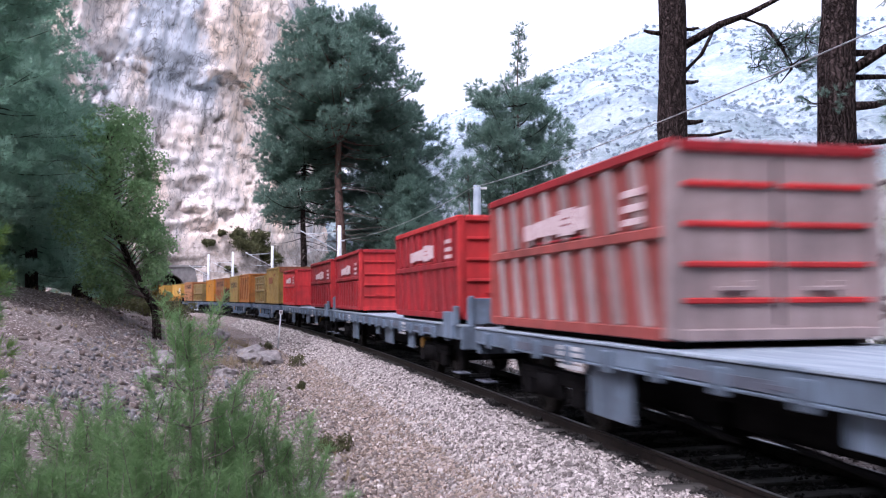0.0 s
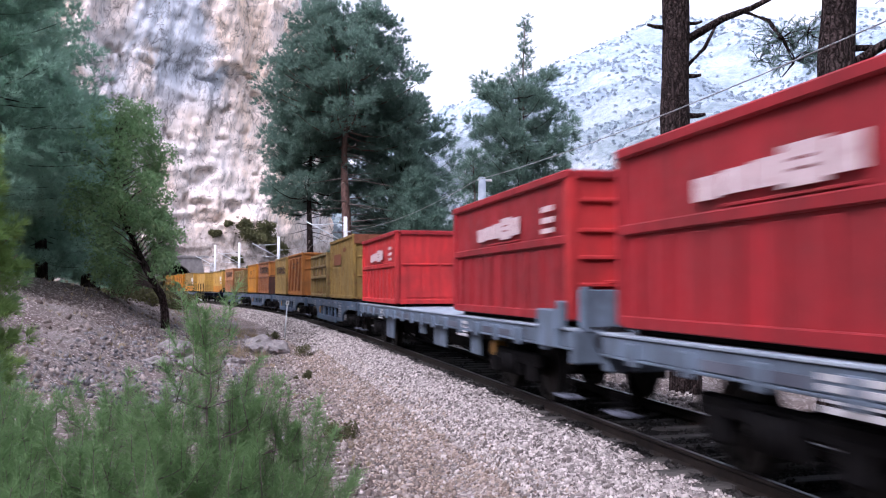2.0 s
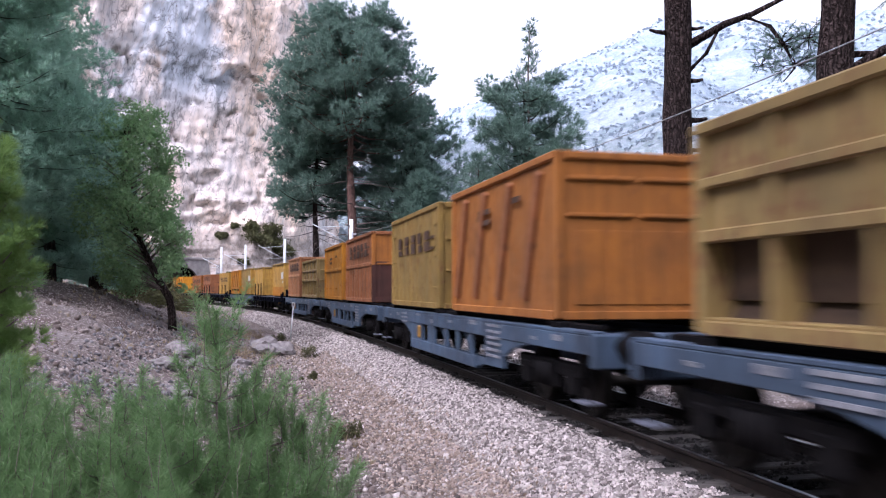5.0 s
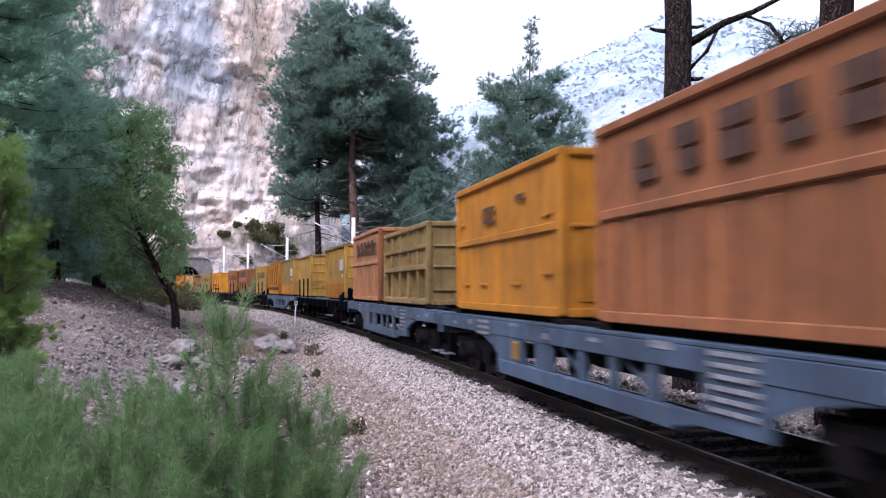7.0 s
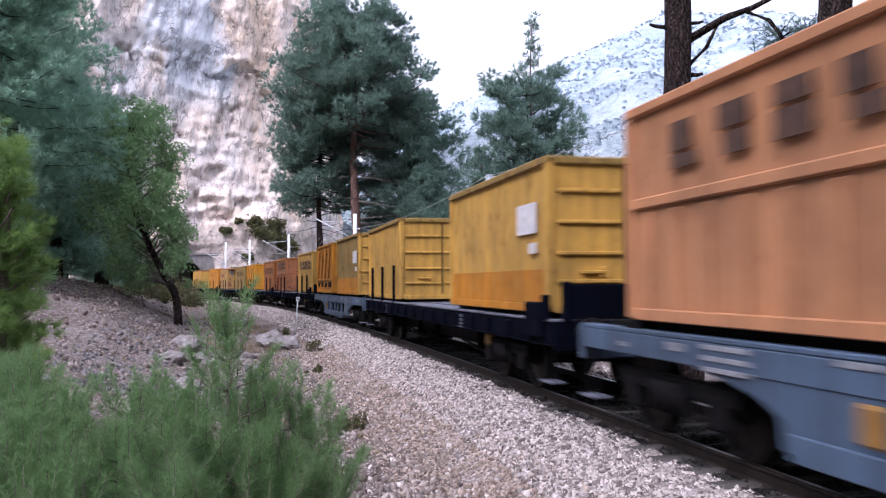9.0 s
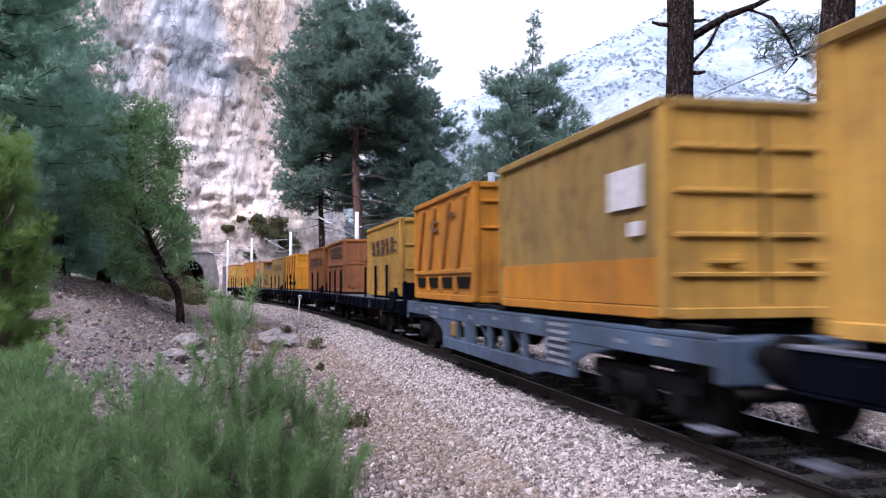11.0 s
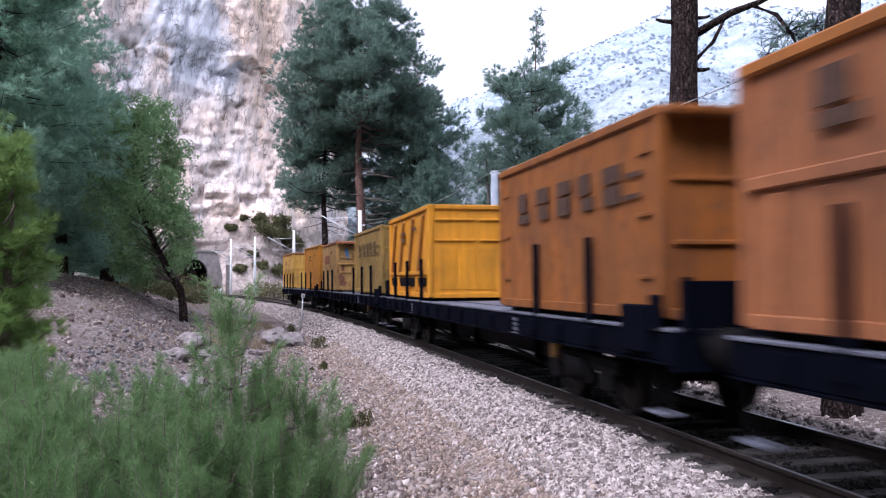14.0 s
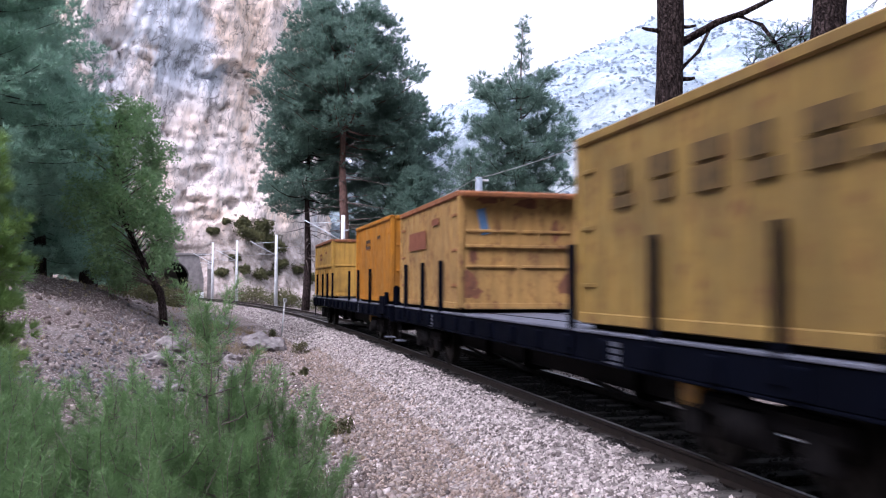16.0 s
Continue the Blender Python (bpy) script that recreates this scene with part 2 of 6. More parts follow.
def blocks(name, items, chamfer=0.012):
    """One mesh of several chamfered boxes: (size, centre) or (size, centre, rx, ry, rz)."""
    vs, fs = [], []
    for size, c, *turn in items:
        v, f = block(size, chamfer, pose(*c, *turn))
        fs += [[i + len(vs) for i in q] for q in f]
        vs += v
    me = mesh_of(name, vs, fs)
    bm = bmesh.new()
    bm.from_mesh(me)
    bmesh.ops.recalc_face_normals(bm, faces=bm.faces)
    bm.to_mesh(me)
    bm.free()
    return me


def tube(points, radii, sides=8, wobble=0.0, seed=0):
    """Corners and faces of a round tapered rod along points."""
    rnd = random.Random(seed)
    verts, faces = [], []
    pts = [Vector(p) for p in points]
    for i, p in enumerate(pts):
        d = (pts[min(i + 1, len(pts) - 1)] - pts[max(i - 1, 0)]).normalized()
        a = d.orthogonal().normalized() if abs(d.z) < 0.95 else Vector((1, 0, 0))
        a = (a - d * a.dot(d)).normalized()
        b = d.cross(a)
        for k in range(sides):
            w = 2 * math.pi * k / sides
            r = radii[i] * (1 + rnd.uniform(-wobble, wobble))
            verts.append(p + a * (math.cos(w) * r) + b * (math.sin(w) * r))
    n = len(pts)
    for i in range(n - 1):
        for k in range(sides):
            q = (k + 1) % sides
            faces.append([i * sides + k, i * sides + q, (i + 1) * sides + q, (i + 1) * sides + k])
    faces.append(list(range(sides))[::-1])
    faces.append([(n - 1) * sides + k for k in range(sides)])
    return verts, faces


def tubes(name, rods, sides=8, wobble=0.0, smooth=True):
    vs, fs = [], []
    for i, (p, r) in enumerate(rods):
        v, f = tube(p, r, sides, wobble, i)
        fs += [[k + len(vs) for k in q] for q in f]
        vs += v
    return mesh_of(name, vs, fs, smooth)


def piece(name, size, centre, mat, parent, turn=(), chamfer=0.015):
    """One chamfered bar as a part of its own."""
    return part(name, blocks(name, [(size, centre, *turn)], chamfer), mat, parent)


# ---------------------------------------------------------------- the line of the track
# s: metres along the centre line, growing towards the tunnel; d: metres to the camera's side of it
S_GRID = np.arange(-260.0, 300.01, 0.5)
BEND = np.interp(S_GRID, [0, 30, 60, 90, 120], [0.00034, 0.00231, 0.00209, 0.00292, 0.00292])
_turn = np.cumsum(BEND) * 0.5
_turn += 0.2380 - np.interp(0, S_GRID, _turn)
_x = np.cumsum(-np.sin(_turn)) * 0.5
_y = np.cumsum(np.cos(_turn)) * 0.5
_x += 2.83 - np.interp(0, S_GRID, _x)
_y += 10.77 - np.interp(0, S_GRID, _y)


def line(s, d=0.0):
    th = np.interp(s, S_GRID, _turn)
    return (np.interp(s, S_GRID, _x) - d * np.cos(th), np.interp(s, S_GRID, _y) - d * np.sin(th), th)


def on_line(s, d=0.0, z=0.0):
    """A pose on the line: local x towards the camera's end, local -y to the camera's side."""
    x, y, th = line(s, d)
    return pose(float(x), float(y), z, 0, 0, math.degrees(float(th)) - 90)


def line_coords(x, y):
    """s and d of places in the plan."""
    x, y = np.asarray(x, float), np.asarray(y, float)
    sh = x.shape
    x, y = x.ravel(), y.ravel()
    near = np.empty(len(x), int)
    for a in range(0, len(x), 20000):
        q = (x[a:a + 20000, None] - _x[None, ::4]) ** 2 + (y[a:a + 20000, None] - _y[None, ::4]) ** 2
        near[a:a + 20000] = q.argmin(1) * 4
    th = _turn[near]
    ex, ey = x - _x[near], y - _y[near]
    d = -(ex * np.cos(th) + ey * np.sin(th))
    s = S_GRID[near] + (-ex * np.sin(th) + ey * np.cos(th))
    return s.reshape(sh), d.reshape(sh)


def smooth(a, b, v):
    t = np.clip((np.asarray(v, float) - a) / (b - a), 0, 1)
    return t * t * (3 - 2 * t)


def waves(x, y, step, seed=0):
    """Cheap value noise on a lattice, -1 to 1."""
    rng = np.random.RandomState(seed)
    t = rng.uniform(-1, 1, (64, 64))
    x, y = np.asarray(x) / step, np.asarray(y) / step
    i, j = np.floor(x).astype(int), np.floor(y).astype(int)
    u, v = x - i, y - j
    u, v = u * u * (3 - 2 * u), v * v * (3 - 2 * v)
    g = lambda a, b: t[a % 64, b % 64]
    return (g(i, j) * (1 - u) + g(i + 1, j) * u) * (1 - v) + (g(i, j + 1) * (1 - u) + g(i + 1, j + 1) * u) * v


def ground_z(x, y):
    s, d = line_coords(x, y)
    bed = -0.19 - 0.44 * smooth(1.55, 2.9, np.abs(d))
    rise = np.interp(s, [-30, -5, 6, 16, 24, 34, 60, 100, 130], [0.3, 0.6, 1.1, 2.1, 2.2, 1.6, 1.1, 1.4, 2.5])
    left = smooth(5.6, 11.0, d) * rise + np.clip(d - 10.5, 0, 60) * 0.15
    left = left * (0.92 + 0.2 * waves(x, y, 3.1, 3))
    hump = 0.75 * np.exp(-((s - 25) / 4.5) ** 2 - ((d - 6.0) / 1.6) ** 2)
    right = -smooth(5.5, 30, -d) * 9 - np.clip(-d - 30, 0, 400) * 0.02
    z = bed + np.where(d > 0, left + hump, right)
    rough = smooth(3.0, 6.0, np.abs(d))
    z = z + rough * (0.10 * waves(x, y, 1.3, 1) + 0.05 * waves(x, y, 0.45, 2)) + 0.03 * smooth(1.5, 2.2, np.abs(d)) * waves(x, y, 0.6, 4)
    return z

# ---------------------------------------------------------------- ground, mountain, cliff
def soil_material():
    m, nt, b = material("stony_soil", 0.95)
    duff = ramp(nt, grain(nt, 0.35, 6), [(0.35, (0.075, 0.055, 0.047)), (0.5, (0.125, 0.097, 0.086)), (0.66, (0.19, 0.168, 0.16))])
    peb = cells(nt, 24, out="Color")
    sep = nt.nodes.new("ShaderNodeSeparateColor")
    nt.links.new(peb, sep.inputs["Color"])
    bits = ramp(nt, sep.outputs["Red"], [(0.76, 0.0), (0.8, 1.0)])
    tone = ramp(nt, sep.outputs["Green"], [(0.0, (0.18, 0.155, 0.145)), (1.0, (0.46, 0.41, 0.40))])
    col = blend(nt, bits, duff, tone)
    col = blend(nt, ramp(nt, grain(nt, 14, 5), [(0.3, 0.0), (0.8, 0.6)]), col, (0.07, 0.052, 0.044))
    nt.links.new(col, b.inputs["Base Color"])
    h = blend(nt, 0.7, cells(nt, 24), grain(nt, 6, 8, rough=0.7))
    relief(nt, b, h, 0.7, 0.035)
    return m


def ballast_material():
    m, nt, b = material("crushed_limestone", 0.95)
    c = cells(nt, 17, out="Color")
    sep = nt.nodes.new("ShaderNodeSeparateColor")
    nt.links.new(c, sep.inputs["Color"])
    tone = ramp(nt, sep.outputs["Red"], [(0.0, (0.10, 0.085, 0.08)), (0.45, (0.27, 0.235, 0.225)), (1.0, (0.50, 0.45, 0.43))])
    gap = ramp(nt, cells(nt, 17, "DISTANCE_TO_EDGE"), [(0.02, 0.35), (0.12, 1.0)])
    col = blend(nt, 1.0, tone, gap, "MULTIPLY")
    nt.links.new(blend(nt, ramp(nt, grain(nt, 0.8, 4), [(0.38, 0.0), (0.7, 0.65)]), col, (0.26, 0.195, 0.165)), b.inputs["Base Color"])
    relief(nt, b, cells(nt, 17), 1.0, -0.05)
    return m


def slanted(nt, scale, detail, along, rough=0.65, tilt=17.0):
    """Noise drawn out along streaks that lean by tilt degrees."""
    co = nt.nodes.new("ShaderNodeTexCoord")
    mp = nt.nodes.new("ShaderNodeMapping")
    mp.vector_type = "TEXTURE"
    mp.inputs["Rotation"].default_value = (0, radians(tilt), 0)
    mp.inputs["Scale"].default_value = (1, 1, along)
    n = nt.nodes.new("ShaderNodeTexNoise")
    n.inputs["Scale"].default_value, n.inputs["Detail"].default_value, n.inputs["Roughness"].default_value = scale, detail, rough
    nt.links.new(co.outputs["Object"], mp.inputs["Vector"])
    nt.links.new(mp.outputs["Vector"], n.inputs["Vector"])
    return n.outputs["Fac"]


def cliff_material():
    """Limestone: broad grey, beige and ochre fields, leaning streaks, short cracks and dark tufts."""
    m, nt, b = material("limestone_cliff", 0.95)
    col = ramp(nt, slanted(nt, 0.075, 6, 2.0), [(0.36, (0.65, 0.63, 0.635)), (0.44, (0.73, 0.65, 0.61)), (0.53, (0.78, 0.65, 0.57)), (0.62, (0.79, 0.61, 0.48))])
    hi = nt.nodes.new("ShaderNodeTexCoord")
    axes = nt.nodes.new("ShaderNodeSeparateXYZ")
    nt.links.new(hi.outputs["Object"], axes.inputs["Vector"])
    drift = nt.nodes.new("ShaderNodeMath")
    drift.operation = "MULTIPLY_ADD"
    drift.inputs[1].default_value = 26.0
    nt.links.new(slanted(nt, 0.11, 6, 2.2), drift.inputs[0])
    nt.links.new(axes.outputs["X"], drift.inputs[2])

    def edge(value, a, b):
        r = nt.nodes.new("ShaderNodeMapRange")
        r.interpolation_type = "SMOOTHSTEP"
        r.inputs["From Min"].default_value, r.inputs["From Max"].default_value = a, b
        nt.links.new(value, r.inputs["Value"])
        return r.outputs["Result"]

    grey = blend(nt, 1.0, edge(drift.outputs["Value"], -37, -34), edge(drift.outputs["Value"], -22, -26), "MULTIPLY")
    grey = blend(nt, 1.0, grey, edge(axes.outputs["Z"], 27, 37), "MULTIPLY")
    col = blend(nt, grey, col, (0.62, 0.645, 0.70))
    col = blend(nt, 0.8, col, ramp(nt, slanted(nt, 0.5, 7, 7.0), [(0.36, 0.72), (0.47, 1.0), (0.64, 1.1)]), "MULTIPLY")
    col = blend(nt, 0.75, col, ramp(nt, slanted(nt, 1.7, 6, 4.0, 0.7), [(0.38, 0.52), (0.47, 1.0), (0.62, 1.1)]), "MULTIPLY")
    white = ramp(nt, slanted(nt, 0.8, 5, 5.0), [(0.60, 0.0), (0.68, 0.55)])
    col = blend(nt, white, col, (0.72, 0.68, 0.65))
    co = nt.nodes.new("ShaderNodeTexCoord")
    wob = nt.nodes.new("ShaderNodeTexNoise")
    wob.inputs["Scale"].default_value, wob.inputs["Detail"].default_value = 0.7, 7
    nt.links.new(co.outputs["Object"], wob.inputs["Vector"])
    for rate, along, soft_edge, dark in ((0.42, 0.3, 0.05, 0.45), (1.0, 0.38, 0.07, 0.55)):
        add = nt.nodes.new("ShaderNodeVectorMath")
        add.operation = "MULTIPLY_ADD"
        add.inputs[1].default_value = (1.6, 1.6, 1.6)
        turn = nt.nodes.new("ShaderNodeMapping")
        turn.vector_type = "TEXTURE"
        turn.inputs["Rotation"].default_value = (0, radians(17), 0)
        turn.inputs["Scale"].default_value = (1, 1, 1 / along)
        nt.links.new(wob.outputs["Color"], add.inputs[0])
        nt.links.new(co.outputs["Object"], add.inputs[2])
        nt.links.new(add.outputs["Vector"], turn.inputs["Vector"])
        cell = nt.nodes.new("ShaderNodeTexVoronoi")
        cell.feature = "DISTANCE_TO_EDGE"
        cell.inputs["Scale"].default_value = rate
        nt.links.new(turn.outputs["Vector"], cell.inputs["Vector"])
        broken = ramp(nt, grain(nt, 0.3, 3), [(0.42, 0.0), (0.56, 1.0)])
        col = blend(nt, broken, col, blend(nt, 1.0, col, ramp(nt, cell.outputs["Distance"], [(0.0, dark), (soft_edge, 1.0)]), "MULTIPLY"))
    foot = nt.nodes.new("ShaderNodeMath")
    foot.operation = "MULTIPLY_ADD"
    foot.inputs[1].default_value = 14.0
    nt.links.new(grain(nt, 0.16, 6, rough=0.65), foot.inputs[0])
    nt.links.new(axes.outputs["Z"], foot.inputs[2])
    earth = ramp(nt, grain(nt, 0.9, 7, rough=0.75), [(0.35, (0.19, 0.155, 0.135)), (0.5, (0.38, 0.325, 0.295)), (0.65, (0.56, 0.50, 0.47))])
    col = blend(nt, edge(foot.outputs["Value"], 19, 15), col, earth)
    tuft = ramp(nt, grain(nt, 0.85, 4, (1, 1, 1.5)), [(0.655, 0.0), (0.69, 0.85)])
    col = blend(nt, tuft, col, (0.10, 0.085, 0.08))
    nt.links.new(col, b.inputs["Base Color"])
    relief(nt, b, blend(nt, 0.45, slanted(nt, 0.9, 9, 5.0, 0.7), grain(nt, 0.9, 9, rough=0.75)), 1.0, 0.55)
    return m


def mountain_material():
    """Snowed limestone slope with dark scrub, paled by painted haze; the scrub thickens lower down."""
    m, nt, b = material("hazed_snowy_slope", 0.95)
    co = nt.nodes.new("ShaderNodeTexCoord")
    sep = nt.nodes.new("ShaderNodeSeparateXYZ")
    nt.links.new(co.outputs["Object"], sep.inputs["Vector"])
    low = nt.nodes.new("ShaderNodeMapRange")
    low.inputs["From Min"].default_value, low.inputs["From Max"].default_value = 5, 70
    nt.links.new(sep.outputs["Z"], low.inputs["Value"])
    rise = nt.nodes.new("ShaderNodeMapRange")
    rise.inputs["From Min"].default_value, rise.inputs["From Max"].default_value = 0, 120
    rise.inputs["To Min"].default_value, rise.inputs["To Max"].default_value = -0.035, 0.035
    nt.links.new(sep.outputs["Z"], rise.inputs["Value"])
    speck = blend(nt, 0.5, grain(nt, 0.06, 6, (1, 1, 0.7), rough=0.7), grain(nt, 0.42, 8, (1, 1, 0.55), rough=0.75))
    lifted = nt.nodes.new("ShaderNodeMath")
    lifted.operation = "ADD"
    nt.links.new(speck, lifted.inputs[0])
    nt.links.new(rise.outputs["Result"], lifted.inputs[1])
    mask = ramp(nt, lifted.outputs["Value"], [(0.43, 0.85), (0.55, 0.0)])
    # Haze painted in: rock and scrub turn paler and bluer with height.
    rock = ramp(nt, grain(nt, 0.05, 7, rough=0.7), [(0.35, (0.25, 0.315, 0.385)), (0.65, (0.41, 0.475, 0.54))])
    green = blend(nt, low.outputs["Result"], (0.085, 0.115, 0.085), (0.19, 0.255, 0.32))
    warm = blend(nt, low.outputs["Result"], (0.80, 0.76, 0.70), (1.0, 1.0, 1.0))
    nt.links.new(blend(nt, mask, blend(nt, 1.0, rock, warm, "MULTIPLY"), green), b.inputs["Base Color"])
    relief(nt, b, grain(nt, 0.14, 8), 0.8, 4.0)
    return m


CRAG = plain("pale_crag_limestone", (0.13, 0.13, 0.135), (0.36, 0.35, 0.345), 0.9, 0.95, 0, 0.9, 0.3)
# Scrub colour made pale and blue to carry the haze of distance.
HAZED_SCRUB = leafy("hazed_scrub", (0.29, 0.35, 0.405), (0.39, 0.45, 0.505))
SOIL, BALLAST, CLIFF, SLOPE = soil_material(), ballast_material(), cliff_material(), mountain_material()


def grid_faces(nu, nv):
    i = np.arange((nu - 1) * (nv - 1))
    a = (i // (nv - 1)) * nv + i % (nv - 1)
    return np.stack([a, a + nv, a + nv + 1, a + 1], 1)


def make_ground():
    gx = np.concatenate([[-900, -500, -260, -150, -100], np.arange(-70, -22, 1.5), np.arange(-22, 9, 0.22), np.arange(9, 30, 1.2), [35, 45, 60, 90, 150, 260, 500, 900]])
    gy = np.concatenate([[-900, -400, -200, -100, -50, -25, -12], np.arange(-6, 5, 0.8), np.arange(5, 36, 0.22), np.arange(36, 62, 0.6), np.arange(62, 170, 2.0), [180, 220, 300, 450, 700, 1000, 1800]])
    X, Y = np.meshgrid(gx, gy, indexing="ij")
    Z = ground_z(X, Y)
    v = np.stack([X.ravel(), Y.ravel(), Z.ravel()], 1)
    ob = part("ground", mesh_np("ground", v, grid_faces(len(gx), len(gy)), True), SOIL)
    tagged(ob, "brown stony soil with grey scree beside the railway", "ground", kind="structure")


def bed_z(x, y, d):
    """Top of the ballast: low between the rails, full over the sleeper ends, sloping at the shoulder."""
    a = np.abs(d)
    return -0.17 + 0.035 * smooth(1.15, 1.35, a) - 0.55 * smooth(1.5, 3.1, a) + 0.03 * waves(x, y, 0.35, 7) + 0.025 * waves(x, y, 1.1, 8)


def make_ballast():
    ss = np.arange(-60, 126, 0.4)
    dd = np.array([-3.2, -2.7, -2.2, -1.75, -1.4, -1.1, -0.9, -0.8, -0.4, 0, 0.4, 0.8, 0.9, 1.1, 1.4, 1.7, 1.95, 2.2, 2.45, 2.7, 2.95])
    S, D = np.meshgrid(ss, dd, indexing="ij")
    X, Y, _ = line(S, D)
    Z = bed_z(X, Y, D)
    v = np.stack([X.ravel(), Y.ravel(), Z.ravel()], 1)
    ob = part("ballast_bed", mesh_np("ballast_bed", v, grid_faces(len(ss), len(dd))[:, ::-1], True), BALLAST)
    tagged(ob, "pale crushed limestone ballast shoulder of the track", "ballast", kind="structure")


SURFACE = {}


def make_mountain():
    # plan by bearing u and distance r; the ridge height follows the bearing
    u = np.concatenate([np.linspace(-0.30, 0.75, 260), np.linspace(0.78, 2.6, 30)])
    r = 62 * (520 / 62) ** np.linspace(0, 1, 230)
    U, R = np.meshgrid(u, r, indexing="ij")
    ridge = np.interp(U, [-0.3, -0.12, -0.01, 0.045, 0.145, 0.25, 0.34, 0.44, 0.6, 1.0, 2.6],
                      [0.10, 0.13, 0.192, 0.225, 0.265, 0.315, 0.312, 0.318, 0.345, 0.36, 0.30])
    f = np.clip((R - 62) / 348, 0, 1)
    top = 1.7 + 410 * ridge
    Z = -9 + (top + 9) * f ** 1.06
    X, Y = U * R, R
    fade = smooth(62, 130, R)
    for step, amp, sd in ((110, 11, 11), (42, 7, 12), (17, 3.4, 13), (7, 1.6, 14), (3.0, 0.8, 15)):
        Z = Z + amp * waves(X, Y, step, sd) * fade * np.where(step > 30, 1 - 0.8 * smooth(280, 410, R), 1)
    Z = np.where(R > 410, Z - (R - 410) * 0.5, Z)
    v = np.stack([X.ravel(), Y.ravel(), Z.ravel()], 1)
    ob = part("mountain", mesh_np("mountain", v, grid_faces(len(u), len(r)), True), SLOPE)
    tagged(ob, "snow-dusted limestone mountain slope with dark scrub, blued by painted haze", "mountain", kind="structure")
    # scrub standing on the slope, thicker low down
    rng = np.random.RandomState(51)
    flat = v.reshape(len(u), len(r), 3)
    SURFACE["mountain"] = flat
    n = 26000
    i, j = rng.randint(0, 262, n), (rng.uniform(0, 1, n) ** 0.8 * 205).astype(int)
    keep = waves(flat[i, j, 0], flat[i, j, 1], 24, 52) > -0.45
    p = flat[i, j][keep]
    p = p + rng.uniform(-1.2, 1.2, p.shape) * (1, 1, 0)
    m = len(p)
    size = rng.uniform(0.12, 0.62, (m, 1)) ** 1.2 * (0.6 + p[:, 1:2] / 300)
    k = 16
    d = rng.normal(0, 1, (m, k, 3))
    d[..., 2] = np.abs(d[..., 2]) * 1.3
    d /= np.linalg.norm(d, axis=2)[..., None]
    e = np.cross(d, rng.normal(0, 1, d.shape))
    e /= np.linalg.norm(e, axis=2)[..., None]
    tip = p[:, None] + d * size[:, None] * rng.uniform(0.7, 1.2, (m, k, 1))
    tri = np.stack([tip - e * size[:, None] * 0.6, tip + e * size[:, None] * 0.6, p[:, None] + d * size[:, None] * 0.1], 2).reshape(-1, 3)
    bush = part("mountain_scrub", mesh_np("mountain_scrub", tri, np.arange(len(tri)).reshape(-1, 3)), HAZED_SCRUB)
    tagged(bush, "scrub dotted over the mountain slope, coloured pale for haze", "scrub", kind="stuff")


def on_cliff(slope, z):
    """The place on the cliff seen along x / y = slope, at height z."""
    v = SURFACE["cliff"]
    return v[np.argmin(np.abs(v[:, 0] / v[:, 1] - slope) * 130 + np.abs(v[:, 2] - z))]


